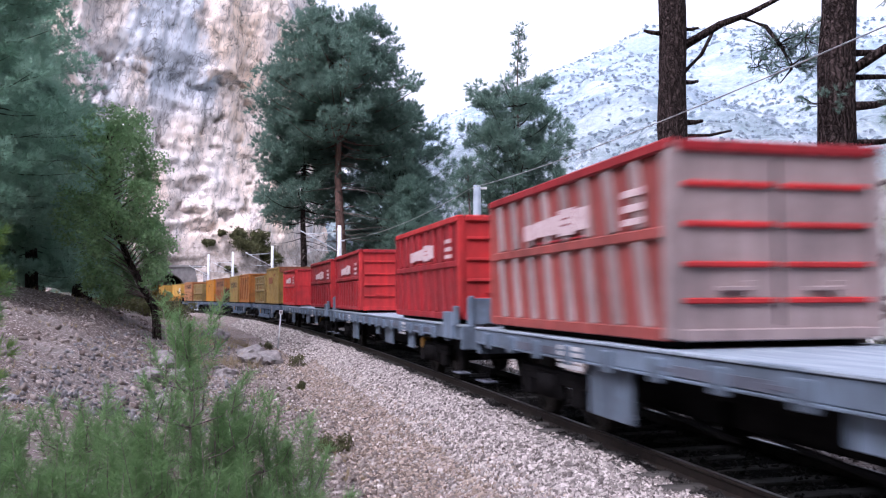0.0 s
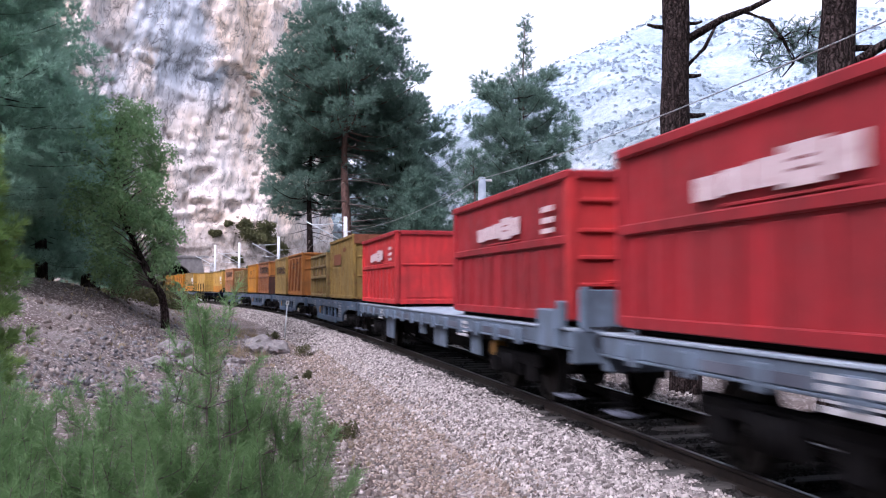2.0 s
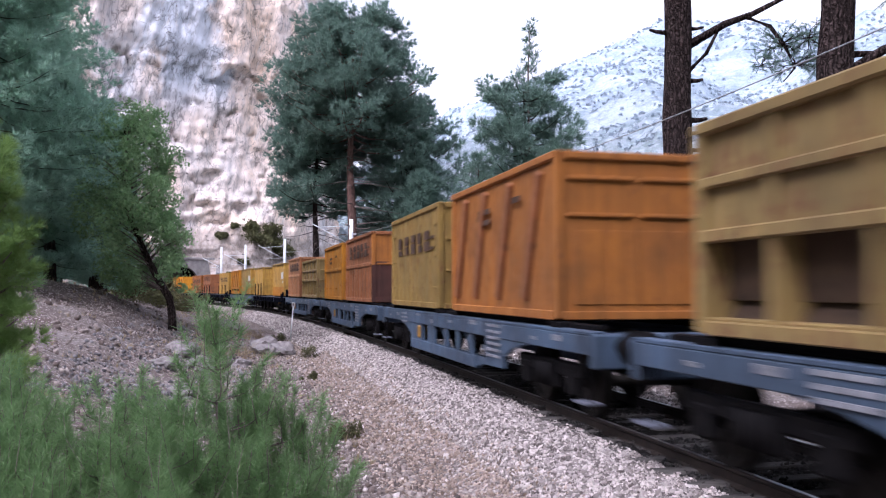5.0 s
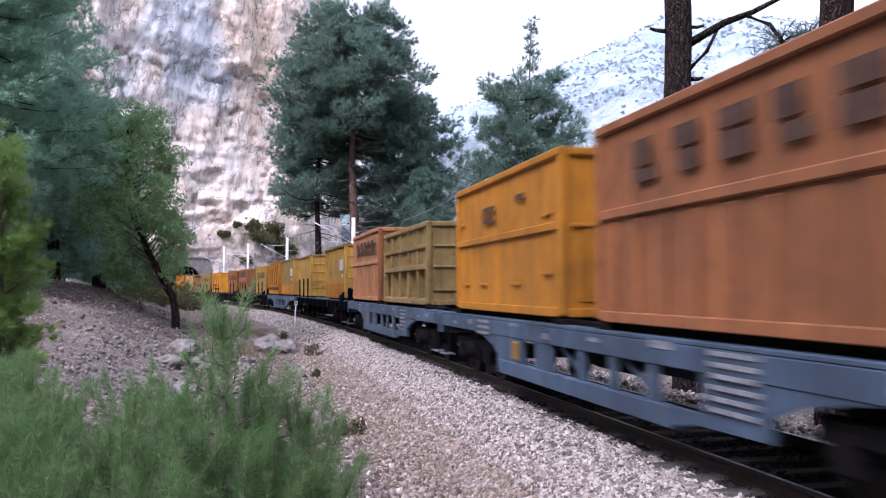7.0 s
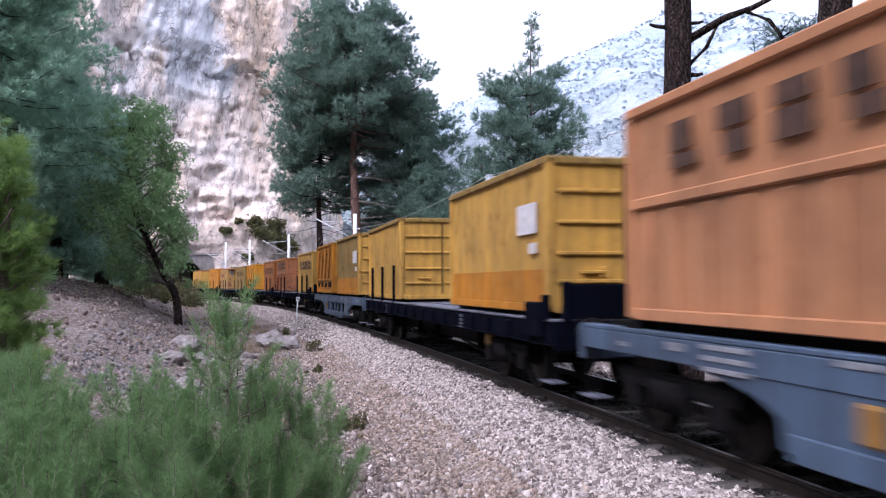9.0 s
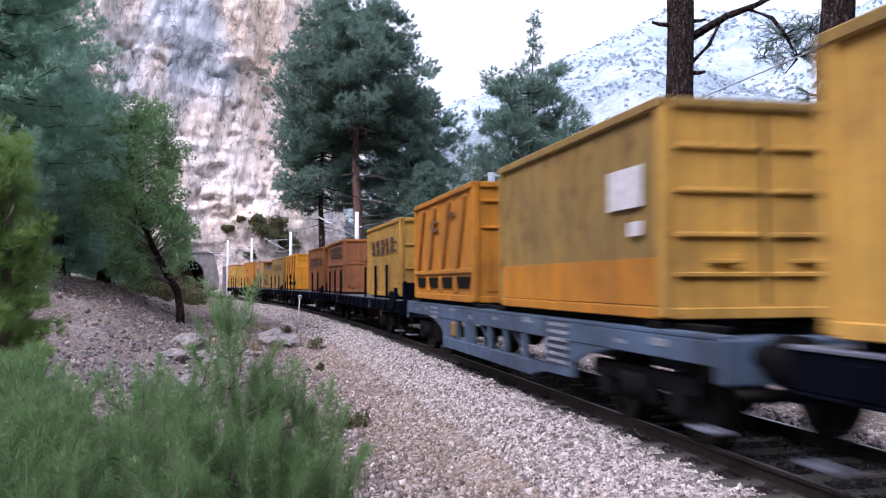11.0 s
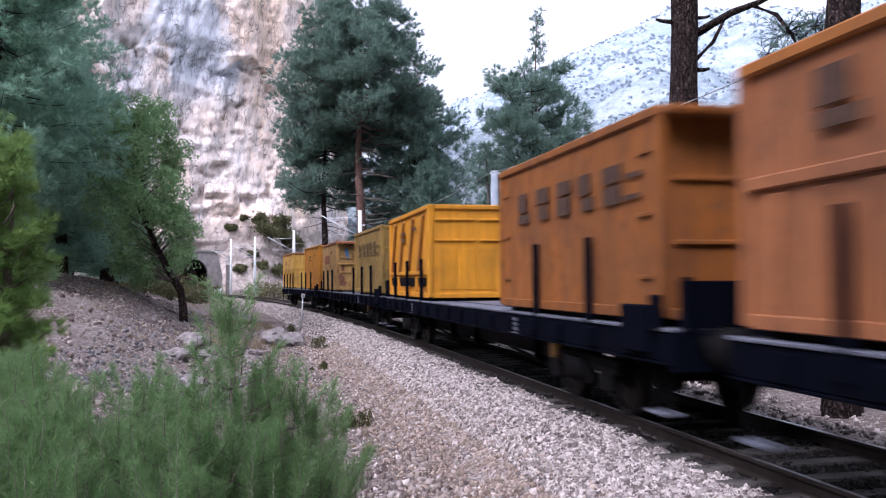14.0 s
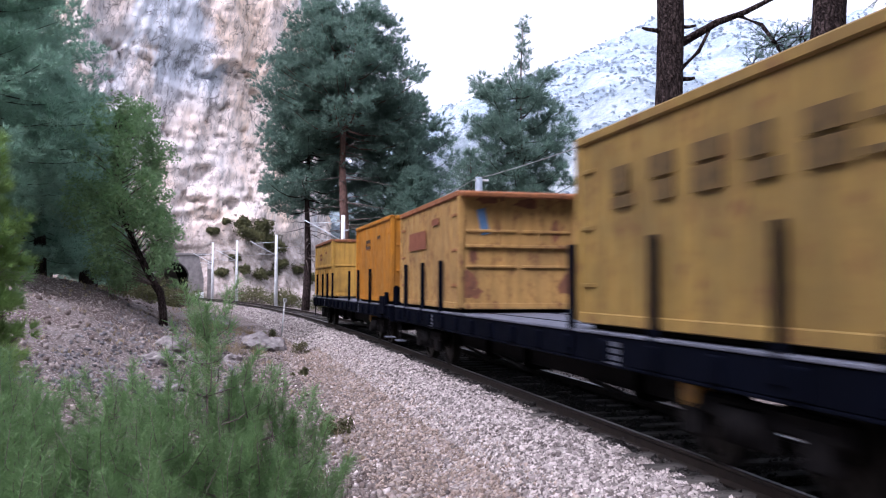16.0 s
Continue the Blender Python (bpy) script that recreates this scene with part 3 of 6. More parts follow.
def make_cliff():
    base = [(-150, 92), (-100, 108), (-62, 121), (-47, 131), (-36, 141), (-27, 150), (-22.5, 160), (-24, 178), (-30, 205)]
    seg = [0]
    for a, b in zip(base, base[1:]):
        seg.append(seg[-1] + math.hypot(b[0] - a[0], b[1] - a[1]))
    w = np.concatenate([np.arange(0, 84, 2.0), np.arange(84, seg[-1] - 40, 0.42), np.arange(seg[-1] - 40, seg[-1], 1.5)])
    h = np.concatenate([np.arange(-4, 62, 0.42), np.arange(62, 92, 2.0)])
    W, H = np.meshgrid(w, h, indexing="ij")
    px, py = np.interp(W, seg, [p[0] for p in base]), np.interp(W, seg, [p[1] for p in base])
    tx, ty = np.gradient(np.interp(w, seg, [p[0] for p in base]), w), np.gradient(np.interp(w, seg, [p[1] for p in base]), w)
    k = np.ones(25) / 25
    tx, ty = np.convolve(np.pad(tx, 12, "edge"), k, "valid"), np.convolve(np.pad(ty, 12, "edge"), k, "valid")
    n = np.hypot(tx, ty)
    nx, ny = (ty / n)[:, None], (-tx / n)[:, None]
    V = W - 0.3 * H          # the flutes lean with the bedding
    out = 5 * np.exp(-np.clip(H, 0, 99) / 2.5) - 0.05 * H + 0.7 * np.sin(H * 0.16 + 0.05 * W)
    # buttresses and gullies, ledges and pockets
    for step, tall, amp, sd in ((16, 60, 3.0, 21), (6.5, 30, 0.6, 22)):
        out = out + amp * waves(V, H * step / tall, step, sd)
    for step, tall, amp, sd in ((5.0, 40, 0.6, 71),):
        out = out - amp * (1 - 2.6 * np.abs(waves(V + 0.6 * waves(W, H, 5, sd + 9), H * step / tall, step, sd))).clip(0, 1)
    # angular facets of broken rock
    for sw, sh, amp, sd in ((4.3, 13.0, 0.8, 64), (2.6, 8.0, 0.5, 61), (1.4, 6.0, 0.3, 62)):
        tab = np.random.RandomState(sd).uniform(-1, 1, (97, 89))
        a = np.floor((W - 0.2 * H + 0.5 * waves(W, H, 4, sd + 5)) / sw).astype(int)
        b = np.floor((H + 0.4 * waves(W, H, 3, sd + 9)) / sh).astype(int)
        tilt = tab[(a + 7) % 97, (b + 3) % 89] * ((H / sh) % 1 - 0.5)
        out = out + amp * (tab[a % 97, b % 89] * 0.6 + tilt)
    ledge = waves(W, H * 3, 9, 26) + 0.5 * waves(W, H * 2, 3, 27)
    out = out + 0.45 * np.floor(ledge * 3) / 3
    # upper slabs stand proud over broken, uneven ledges
    rim = 36.5 + 4.5 * waves(W, H * 0.05, 7, 33) + 1.2 * waves(W, H * 0.2, 2.2, 34)
    out = out + 1.7 * smooth(0, 0.5, H - rim) * smooth(-0.25, 0.35, waves(W, H * 0.05, 9, 35))
    # hollows and overhangs
    for cw, ch, rw, rh, deep in ((112, 20, 1.8, 0.8, 1.6), (118, 33, 1.6, 0.6, 1.4), (104, 27, 1.2, 1.0, 1.5), (125, 26, 1.4, 0.6, 1.3), (130, 16, 1.6, 1.0, 1.5), (121, 13, 2.0, 1.2, 1.8), (99, 16, 1.6, 1.4, 1.8), (135, 30, 1.3, 0.7, 1.2), (103, 36, 1.5, 0.9, 2.4), (106, 31, 1.0, 1.3, 1.8), (123, 37, 2.2, 0.5, 2.2), (127, 32, 0.9, 0.5, 1.6), (116, 27, 0.7, 0.7, 1.5), (131, 22, 1.0, 0.5, 1.5), (110, 11, 2.2, 0.9, 2.2), (114, 24, 0.6, 1.0, 1.4), (129, 28, 0.7, 0.4, 1.3), (119, 19, 0.9, 0.5, 1.4), (124, 30, 0.6, 0.5, 1.3), (133, 35, 1.6, 0.5, 1.8), (107, 14, 1.4, 0.8, 1.8), (107, 38.5, 1.4, 0.7, 3.0), (106, 34, 1.0, 0.6, 2.6), (129, 38, 2.6, 0.45, 2.6), (122, 20, 1.8, 1.3, 2.2), (119, 15.5, 2.5, 0.6, 2.0), (126, 15, 2.0, 0.6, 2.0), (113, 37, 1.6, 0.4, 2.0)):
        e = ((W - cw + 1.6 * waves(W, H, 2.2, 29) + 0.8 * waves(W, H, 0.9, 36)) / rw) ** 2 + ((H - ch + 0.9 * waves(W, H, 1.3, 30) + 0.6 * waves(W, H, 0.7, 37)) / rh) ** 2
        out = out - 0.8 * deep * np.exp(-e ** 2)
    v = np.stack([(px + nx * out).ravel(), (py + ny * out).ravel(), H.ravel() + 0.15 * waves(W, H, 1.7, 28).ravel()], 1)
    SURFACE["cliff"] = v
    ob = part("cliff", mesh_np("cliff", v, grid_faces(len(w), len(h))), CLIFF)
    tagged(ob, "tall grey and ochre streaked limestone cliff above the tunnel", "cliff", kind="structure")


def make_shaded_oily_bed():
    # Oily bed, coloured black for the shade under the train as well.
    ss = np.arange(-60, 126, 0.4)
    dd = np.array([-1.0, -0.9, -0.75, -0.5, -0.25, 0, 0.25, 0.5, 0.75, 0.88, 0.96])
    S, D = np.meshgrid(ss, dd, indexing="ij")
    X, Y, _ = line(S, D + 0.10 * waves(S, S, 0.9, 9) * (np.abs(D) > 0.9))
    Z = bed_z(X, Y, D) + 0.02
    v = np.stack([X.ravel(), Y.ravel(), Z.ravel()], 1)
    ob = part("track_bed", mesh_np("track_bed", v, grid_faces(len(ss), len(dd))[:, ::-1], True), SHADED_BED)
    tagged(ob, "oily stone bed under the rails, blackened for shade under the train", "track bed", kind="structure")


def make_sky_blocker():
    """Unseen wooded slope, added behind and beside the camera to shut out half the sky."""
    a = np.linspace(radians(152), radians(392), 90)
    r = np.linspace(0, 1, 24)
    A, R = np.meshgrid(a, r, indexing="ij")
    dist = 30 + 95 * R
    X, Y = np.cos(A) * dist, np.sin(A) * dist + 4
    edge = smooth(radians(152), radians(185), A) * (1 - smooth(radians(350), radians(392), A))
    Z = -2 + edge * (95 * R ** 0.85) + 4 * waves(X, Y, 14, 31) * R + 2 * waves(X, Y, 5, 32) * R
    v = np.stack([X.ravel(), Y.ravel(), Z.ravel()], 1)
    ob = part("valley_side", mesh_np("valley_side", v, grid_faces(len(a), len(r))[:, ::-1], True), UNSEEN_HILL)
    tagged(ob, "unseen wooded slope added behind the camera to block skylight", "hillside", kind="structure")


def make_outcrop():
    """Pale broken crag on the far side of the valley, right of the near pines."""
    u, h = np.arange(0, 40, 0.45), np.linspace(0, 1, 46)
    U, H = np.meshgrid(u, h, indexing="ij")
    top = np.interp(U, [0, 4, 8, 13, 20, 40], [5, 12, 17, 22, 25, 27]) + 2.2 * waves(U, U, 3.1, 81)
    Z = -10.5 + top * H
    Y = 68 + 14 * H ** 1.4 + 0.1 * U
    X = 27 + U
    for sw, sh, amp, sd in ((5.0, 4.0, 2.2, 82), (2.2, 2.4, 1.2, 83), (1.0, 1.1, 0.6, 84)):
        tab = np.random.RandomState(sd).uniform(-1, 1, (61, 53))
        a = np.floor((U + 0.7 * waves(U, Z, 2.5, sd)) / sw).astype(int)
        c = np.floor((Z + 0.25 * U + 0.7 * waves(U, Z, 2, sd + 5)) / sh).astype(int)
        Y = Y + amp * tab[a % 61, c % 53] + 0.6 * amp * waves(U, Z, sw, sd + 7)
    v = np.stack([X.ravel(), Y.ravel(), Z.ravel()], 1)
    SURFACE["outcrop"] = v
    ob = part("rock_outcrop", mesh_np("rock_outcrop", v, grid_faces(len(u), len(h))), CRAG)
    tagged(ob, "pale broken limestone crag across the valley", "crag", kind="structure")


make_outcrop()
make_sky_blocker()
make_shaded_oily_bed()
make_ground()
make_ballast()
make_mountain()
make_cliff()


# ---------------------------------------------------------------- track
def make_track():
    track = new("track")
    tagged(track, "single railway track with dark rails and sleepers", "track", kind="structure")
    ss = np.arange(-60, 150, 1.0)
    prof = [(-0.07, -0.17), (0.07, -0.17), (0.07, -0.155), (0.012, -0.13), (0.012, -0.045), (0.036, -0.03), (0.036, -0.004), (0.028, 0), (-0.028, 0), (-0.036, -0.004), (-0.036, -0.03), (-0.012, -0.045), (-0.012, -0.13), (-0.07, -0.155)]
    for side in (0.7525, -0.7525):
        vs = []
        for s in ss:
            for o, z in prof:
                x, y, _ = line(s, side + o)
                vs.append((float(x), float(y), z))
        n = len(prof)
        fs = [[i * n + k, i * n + (k + 1) % n, (i + 1) * n + (k + 1) % n, (i + 1) * n + k] for i in range(len(ss) - 1) for k in range(n)]
        part("rail", mesh_of("rail", vs, fs), RAIL_TOP, track)
        vs = [(float(line(s, side + o)[0]), float(line(s, side + o)[1]), z) for s in ss for o, z in ((-0.024, 0.0005), (-0.02, 0.003), (0.02, 0.003), (0.024, 0.0005))]
        fs = [[i * 4 + k, i * 4 + k + 1, i * 4 + k + 5, i * 4 + k + 4] for i in range(len(ss) - 1) for k in range(3)]
        part("rail_head", mesh_of("rail_head", vs, fs), RAIL_HEAD, track, "polished running surface of the rail")
    return track


TRACK = make_track()


def make_tunnel():
    """Concrete portal: a front wall with an arched opening, wing walls and a dark bore."""
    tun = new("tunnel_portal")
    tagged(tun, "grey concrete tunnel portal with a dark arched mouth", "tunnel", kind="structure")
    tun.matrix_basis = on_line(124.0)
    half, spring, crown = 2.5, 2.7, 5.2
    arch = [(-half, -0.6), (-half, spring)]
    for k in range(1, 12):
        a = math.pi * (1 - k / 12)
        arch.append((half * math.cos(a), spring + (crown - spring) * math.sin(a)))
    arch += [(half, spring), (half, -0.6)]
    outer = [(-4.6, -0.6), (-4.6, spring)] + [(-4.6 + 9.2 * k / 12, 6.2) for k in range(1, 12)] + [(4.6, spring), (4.6, -0.6)]
    n = len(arch)
    vs = []
    for x in (0.5, -0.7):
        vs += [(x, y, z) for y, z in arch] + [(x, y, z) for y, z in outer]
    fs = []
    for k in range(n - 1):
        fs += [[k, k + 1, n + k + 1, n + k], [2 * n + k, 3 * n + k, 3 * n + k + 1, 2 * n + k + 1],
               [n + k, n + k + 1, 3 * n + k + 1, 3 * n + k], [k, 2 * n + k, 2 * n + k + 1, k + 1]]
    part("front_wall", mesh_of("front_wall", vs, fs), CONCRETE, tun)
    # the bore follows the bend of the line
    inv = tun.matrix_basis.inverted()
    vs = []
    steps = np.arange(124.6, 196, 4.0)
    for s in steps:
        m = inv @ on_line(float(s))
        vs += [m @ Vector((0, y, z)) for y, z in arch]
    fs = [[i * n + k, i * n + k + 1, (i + 1) * n + k + 1, (i + 1) * n + k] for i in range(len(steps) - 1) for k in range(n - 1)]
    fs.append([(len(steps) - 1) * n + k for k in range(n)])
    part("bore", mesh_of("bore", vs, fs), IRON_AND_SHADE, tun)
    part("coping", blocks("coping", [((1.5, 9.8, 0.35), (-0.1, 0, 6.35))], 0.03), CONCRETE, tun)
    for sy in (-1, 1):
        part("wing_wall", blocks("wing_wall", [((5.0, 0.6, 5.6), (2.6, sy * 4.9, 2.1), 0, 16, sy * -14)], 0.04), CONCRETE, tun)
    blk = part("signal_cabinet", blocks("signal_cabinet", [((0.8, 1.1, 1.3), (0, 0, 0.65))], 0.04), MAST)
    blk.matrix_basis = on_line(121.0, -3.4, -0.6)
    tagged(blk, "small white trackside cabinet by the tunnel mouth", "cabinet")


make_tunnel()

for iron in (IRON_AND_SHADE, WHEEL, SHADED_BED, DARK_WAGON):
    matte(iron, 0.02)

# ---------------------------------------------------------------- the train
BOX_L, BOX_W = 5.8, 2.44
CACHE = {}


def shared(key, make):
    if key not in CACHE:
        CACHE[key] = make()
    return CACHE[key]


def bars(parent, mat, rows, name="marking"):
    """Flat painted bars on the camera's side wall: (x0, x1, z0, z1)."""
    for x0, x1, z0, z1 in rows:
        part(name, blocks(name, [((x1 - x0, 0.012, z1 - z0), ((x0 + x1) / 2, -BOX_W / 2 - 0.004, (z0 + z1) / 2))], 0.002), mat, parent)


def container(style, mat, tall, trim=None, end=None, label="", text=None, lip=False, placard=False, low=None, rib_mat=None, doors=False, end_low=None, end_rib=None, ribs=True):
    """An open-top steel box; its origin lies on the deck under its middle, front towards +x."""
    trim, end = trim or mat, end or mat
    box = new("freight_container")
    tagged(box, label, "container", group="containers on the train")
    L, W, H, t = BOX_L, BOX_W, tall, 0.06
    inset = {"plain": 0.03, "cage": 0.40}.get(style, 0.05)
    wall_y = W / 2 - inset
    part("floor", shared(("floor", trim.name), lambda: blocks("floor", [((L - 0.1, W - 0.12, 0.14), (0, 0, 0.09))])), trim if trim is not mat else mat, box)
    for sy in (-1, 1):
        part("side_wall", blocks("side_wall", [((L - 0.12, t, H - 0.16), (0, sy * (wall_y - t / 2), H / 2 + 0.02))]), mat, box)
    for sy in (-1, 1):
        part("skid", shared(("skid",), lambda: blocks("skid", [((L - 0.3, 0.16, 0.07), (0, 0, -0.035))], 0.01)), IRON_AND_SHADE, box, at=pose(0, sy * 0.98, 0))
    part("front_wall", blocks("front_wall", [((t, W - 0.16, H - 0.16), (L / 2 - 0.07, 0, H / 2 + 0.02))]), end, box)
    part("rear_wall", blocks("rear_wall", [((t, W - 0.16, H - 0.16), (-L / 2 + 0.07, 0, H / 2 + 0.02))]), mat, box)
    for sx in (-1, 1):
        for sy in (-1, 1):
            part("corner_post", blocks("corner_post", [((0.13, 0.13, H - 0.04), (sx * (L / 2 - 0.065), sy * (W / 2 - 0.065), H / 2))], 0.015), end if sx > 0 else mat, box)
    for sy in (-1, 1):
        part("top_rail", blocks("top_rail", [((L, 0.15, 0.12), (0, sy * (W / 2 - 0.06), H - 0.06))], 0.02), trim, box)
        part("bottom_rail", blocks("bottom_rail", [((L - 0.26, 0.10, 0.13), (0, sy * (W / 2 - 0.05), 0.065))], 0.012), low or mat, box)
    for sx in (-1, 1):
        part("end_rail", blocks("end_rail", [((0.14, W - 0.3, 0.12), (sx * (L / 2 - 0.06), 0, H - 0.06))], 0.02), trim, box)
        part("end_sill", blocks("end_sill", [((0.10, W - 0.27, 0.12), (sx * (L / 2 - 0.05), 0, 0.06))], 0.012), end if sx > 0 else mat, box)
    if style in ("tier", "cage", "slant_tier"):
        for sy in (-1, 1):
            part("middle_rail", blocks("middle_rail", [((L - 0.26, 0.12, 0.12), (0, sy * (W / 2 - 0.055), H * (0.46 if style == "cage" else 0.54)))], 0.015), mat, box)
    rib = []
    if style == "tier":
        rib = [((0.13, 0.05, H * 0.54 - 0.20), (0, 0, H * 0.27))]
        xs = [(-2.4 + 0.6 * i, 0) for i in range(9)]
    elif style == "slant_tier":
        rib = [((0.17, 0.06, H * 0.46), (0, 0, H * 0.285), 0, -12, 0), ((0.17, 0.06, H * 0.38), (-0.1, 0, H * 0.755), 0, -12, 0)]
        xs = [(-2.3 + 0.66 * i, 0) for i in range(8)]
    elif style in ("slant", "hopper"):
        rib = [((0.17, 0.09, H * 0.70), (0.25, 0, H * 0.60), 0, 25, 0)] if style == "hopper" else [((0.20, 0.13, H * 0.84), (0.25, 0, H * 0.51), 0, 20, 0)]
        xs = [(-2.4, 0), (-1.1, 0), (0.3, 0), (1.65, 0)]
    elif style == "cage":
        rib = [((0.10, 0.38, H - 0.22), (0, 0.18, H / 2))]
        xs = [(-1.74 + 1.16 * i, 0) for i in range(4)]
        for sy in (-1, 1):
            for z in (H * 0.71,):
                part("cross_rail", blocks("cross_rail", [((L - 0.26, 0.13, 0.10), (0, sy * (W / 2 - 0.06), z))], 0.015), mat, box)
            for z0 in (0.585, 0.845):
                # Dark brown plates at the back of the lower bays.
                piece("hopper_belly", (L - 0.3, 0.04, H * 0.3), (0, sy * (wall_y + (0.12 if z0 < 0.6 else 0.04)), H * (0.31 if z0 < 0.6 else 0.14)), BELLY_BROWN, box, (sy * (-6 if z0 < 0.6 else 34), 0, 0), 0.01)
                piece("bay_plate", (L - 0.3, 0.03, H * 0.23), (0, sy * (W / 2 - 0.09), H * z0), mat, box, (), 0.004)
    else:
        xs = []
    if style == "tier" and not ribs:
        xs = []
        for x, z in ((-2.2, 0.2), (-1.0, 0.2), (0.9, 0.2), (2.3, 0.26), (2.3, 0.62), (-2.5, 0.7)):
            piece("side_bracket", (0.34, 0.05, 0.05), (x, -wall_y - 0.02, z * H), mat, box, (), 0.01)
    for x, _ in xs:
        for size, (rx, out, rz), *turn in rib:
            for sy in (-1, 1):
                piece("rib", size, (x + rx, sy * (wall_y + 0.02 + out), rz), rib_mat or mat, box, turn, 0.02)
    if style == "hopper":
        # Solid black plates paint the shade inside the discharge openings.
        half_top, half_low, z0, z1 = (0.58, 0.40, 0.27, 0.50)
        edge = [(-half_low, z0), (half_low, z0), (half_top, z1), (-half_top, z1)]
        shade_plate = mesh_of("discharge_opening", [(x, y, z) for y in (-0.03, 0.03) for x, z in edge], [[0, 1, 2, 3], [7, 6, 5, 4], [0, 4, 5, 1], [1, 5, 6, 2], [2, 6, 7, 3], [3, 7, 4, 0]])
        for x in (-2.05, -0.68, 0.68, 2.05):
            part("discharge_opening", shade_plate, IRON_AND_SHADE, box, at=pose(x, -wall_y - 0.004, 0))
            if x < 2:
                piece("opening_post", (0.16, 0.12, 0.36), (x + 0.685, -W / 2 + 0.05, 0.34), mat, box, (), 0.02)
        part("hopper_rail", blocks("hopper_rail", [((L - 0.26, 0.10, 0.10), (0, -W / 2 + 0.04, 0.62))], 0.015), mat, box)
    # end wall ribs (front, towards the camera)
    if style == "cage":
        zs = [0.18 * H, 0.46 * H, 0.71 * H]
    elif style in ("slant_tier", "ribbed"):
        zs = [0.2 * H, 0.38 * H, 0.58 * H, 0.78 * H]
    elif style in ("hopper", "slant"):
        zs = [0.62 * H, 0.84 * H]
    elif doors:
        zs = [0.24 * H, 0.42 * H, 0.60 * H, 0.80 * H]
    elif style == "tier":
        zs = [0.54 * H]
    else:
        zs = [0.36 * H, 0.66 * H]
    for z in zs:
        for y0 in (-0.55, 0.55):
            piece("end_rib", (0.07, 0.98, 0.06), (L / 2 - 0.03, y0, z), end_rib or end, box)
    if style in ("hopper", "slant", "tier") and not doors:
        for y0 in (-0.72, -0.24, 0.24, 0.72):
            piece("end_panel", (0.025, 0.40, H * 0.44), (L / 2 - 0.035, y0, H * 0.31), end_low or end, box, (), 0.012)
    if style in ("slant_tier", "ribbed") or doors:
        part("door_gap", blocks("door_gap", [((0.02, 0.03, H - 0.3), (L / 2 - 0.036, 0, H / 2))], 0.004), IRON_AND_SHADE, box)
        for y0 in (-0.5, 0.5):
            part("door_lock", blocks("door_lock", [((0.07, 0.36, 0.05), (L / 2 - 0.02, y0, 0.26 * H)), ((0.05, 0.06, 0.16), (L / 2 - 0.02, y0 + 0.15, 0.26 * H))], 0.01), end, box)
    if style == "plain":
        for z in (0.2 * H, 0.5 * H, 0.8 * H):
            for sx in (-1, 1):
                part("slot", shared(("slot", trim.name), lambda: blocks("slot", [((0.30, 0.03, 0.05), (0, 0, 0))], 0.008)), trim, box, at=pose(sx * 2.55, -W / 2 + 0.012, z))
        for i in range(6):
            piece("stiffener", (0.05, 0.02, H - 0.3), (-2.25 + 0.9 * i, -W / 2 + 0.036, H / 2), mat, box, (), 0.008)
    if end_low:
        part("lower_end_plate", blocks("lower_end_plate", [((0.02, W - 0.28, H * 0.46), (L / 2 - 0.042, 0, H * 0.30))], 0.004), end_low, box, "dark oxide lower plate")
    if lip:
        part("tipping_lip", blocks("tipping_lip", [((0.42, W - 0.05, 0.10), (L / 2 + 0.08, 0, H - 0.07), 0, 8, 0)], 0.03), trim, box)
    if low:
        part("lower_band", blocks("lower_band", [((L - 0.3, 0.014, H * 0.22), (0, -W / 2 + 0.028, H * 0.17))], 0.004), low, box)
    if placard:
        part("placard", blocks("placard", [((0.86, 0.02, 0.46), (2.0, -W / 2 + 0.01, H * 0.62)), ((0.3, 0.02, 0.16), (2.26, -W / 2 + 0.01, H * 0.42))], 0.004), WHITE_MARK, box, "white paper placard")
    if text:
        kind, tone = text
        if kind == "letters":
            foot = 1.53 if style == "tier" else 1.30
            for i, x0 in enumerate((-1.82, -0.96, -0.12, 0.68, 1.46)):
                low, gap = (0.17, 0.24, 0.28, 0.20, 0.26)[i], 0.04
                bars(box, tone, [(x0 + (0.1 if i % 2 else 0), x0 + 0.5, foot, foot + low - gap), (x0, x0 + (0.5 if i % 3 else 0.38), foot + low, foot + 0.46)])
            bars(box, tone, [(2.12, 2.5, foot + 0.26, foot + 0.32), (2.05, 2.45, foot + 0.02, foot + 0.08)])
        elif kind == "block":
            bars(box, tone, [(-1.7, 0.1, H * 0.56, H * 0.74), (0.7, 1.3, H * 0.76, H * 0.82)])
        elif kind == "small":
            bars(box, tone, [(-0.9, -0.2, H * 0.74, H * 0.78), (-0.9, -0.2, H * 0.66, H * 0.70), (-0.95, -0.85, H * 0.70, H * 0.74), (1.0, 1.4, H * 0.76, H * 0.8)])
        elif kind == "logo":
            bars(box, tone, [(-1.2, -0.78, H * 0.62, H * 0.73), (-0.74, -0.32, H * 0.63, H * 0.74), (-0.28, 0.12, H * 0.63, H * 0.75), (0.1, 0.62, H * 0.61, H * 0.78), (0.66, 1.0, H * 0.63, H * 0.765)])
            bars(box, trim, [(0.2, 0.5, H * 0.67, H * 0.685), (0.2, 0.5, H * 0.71, H * 0.725)], "logo_bar")
            piece("logo_frame", (1.7, 0.03, 0.03), (0.1, -W / 2 + 0.02, H * 0.585), trim, box, (), 0.006)
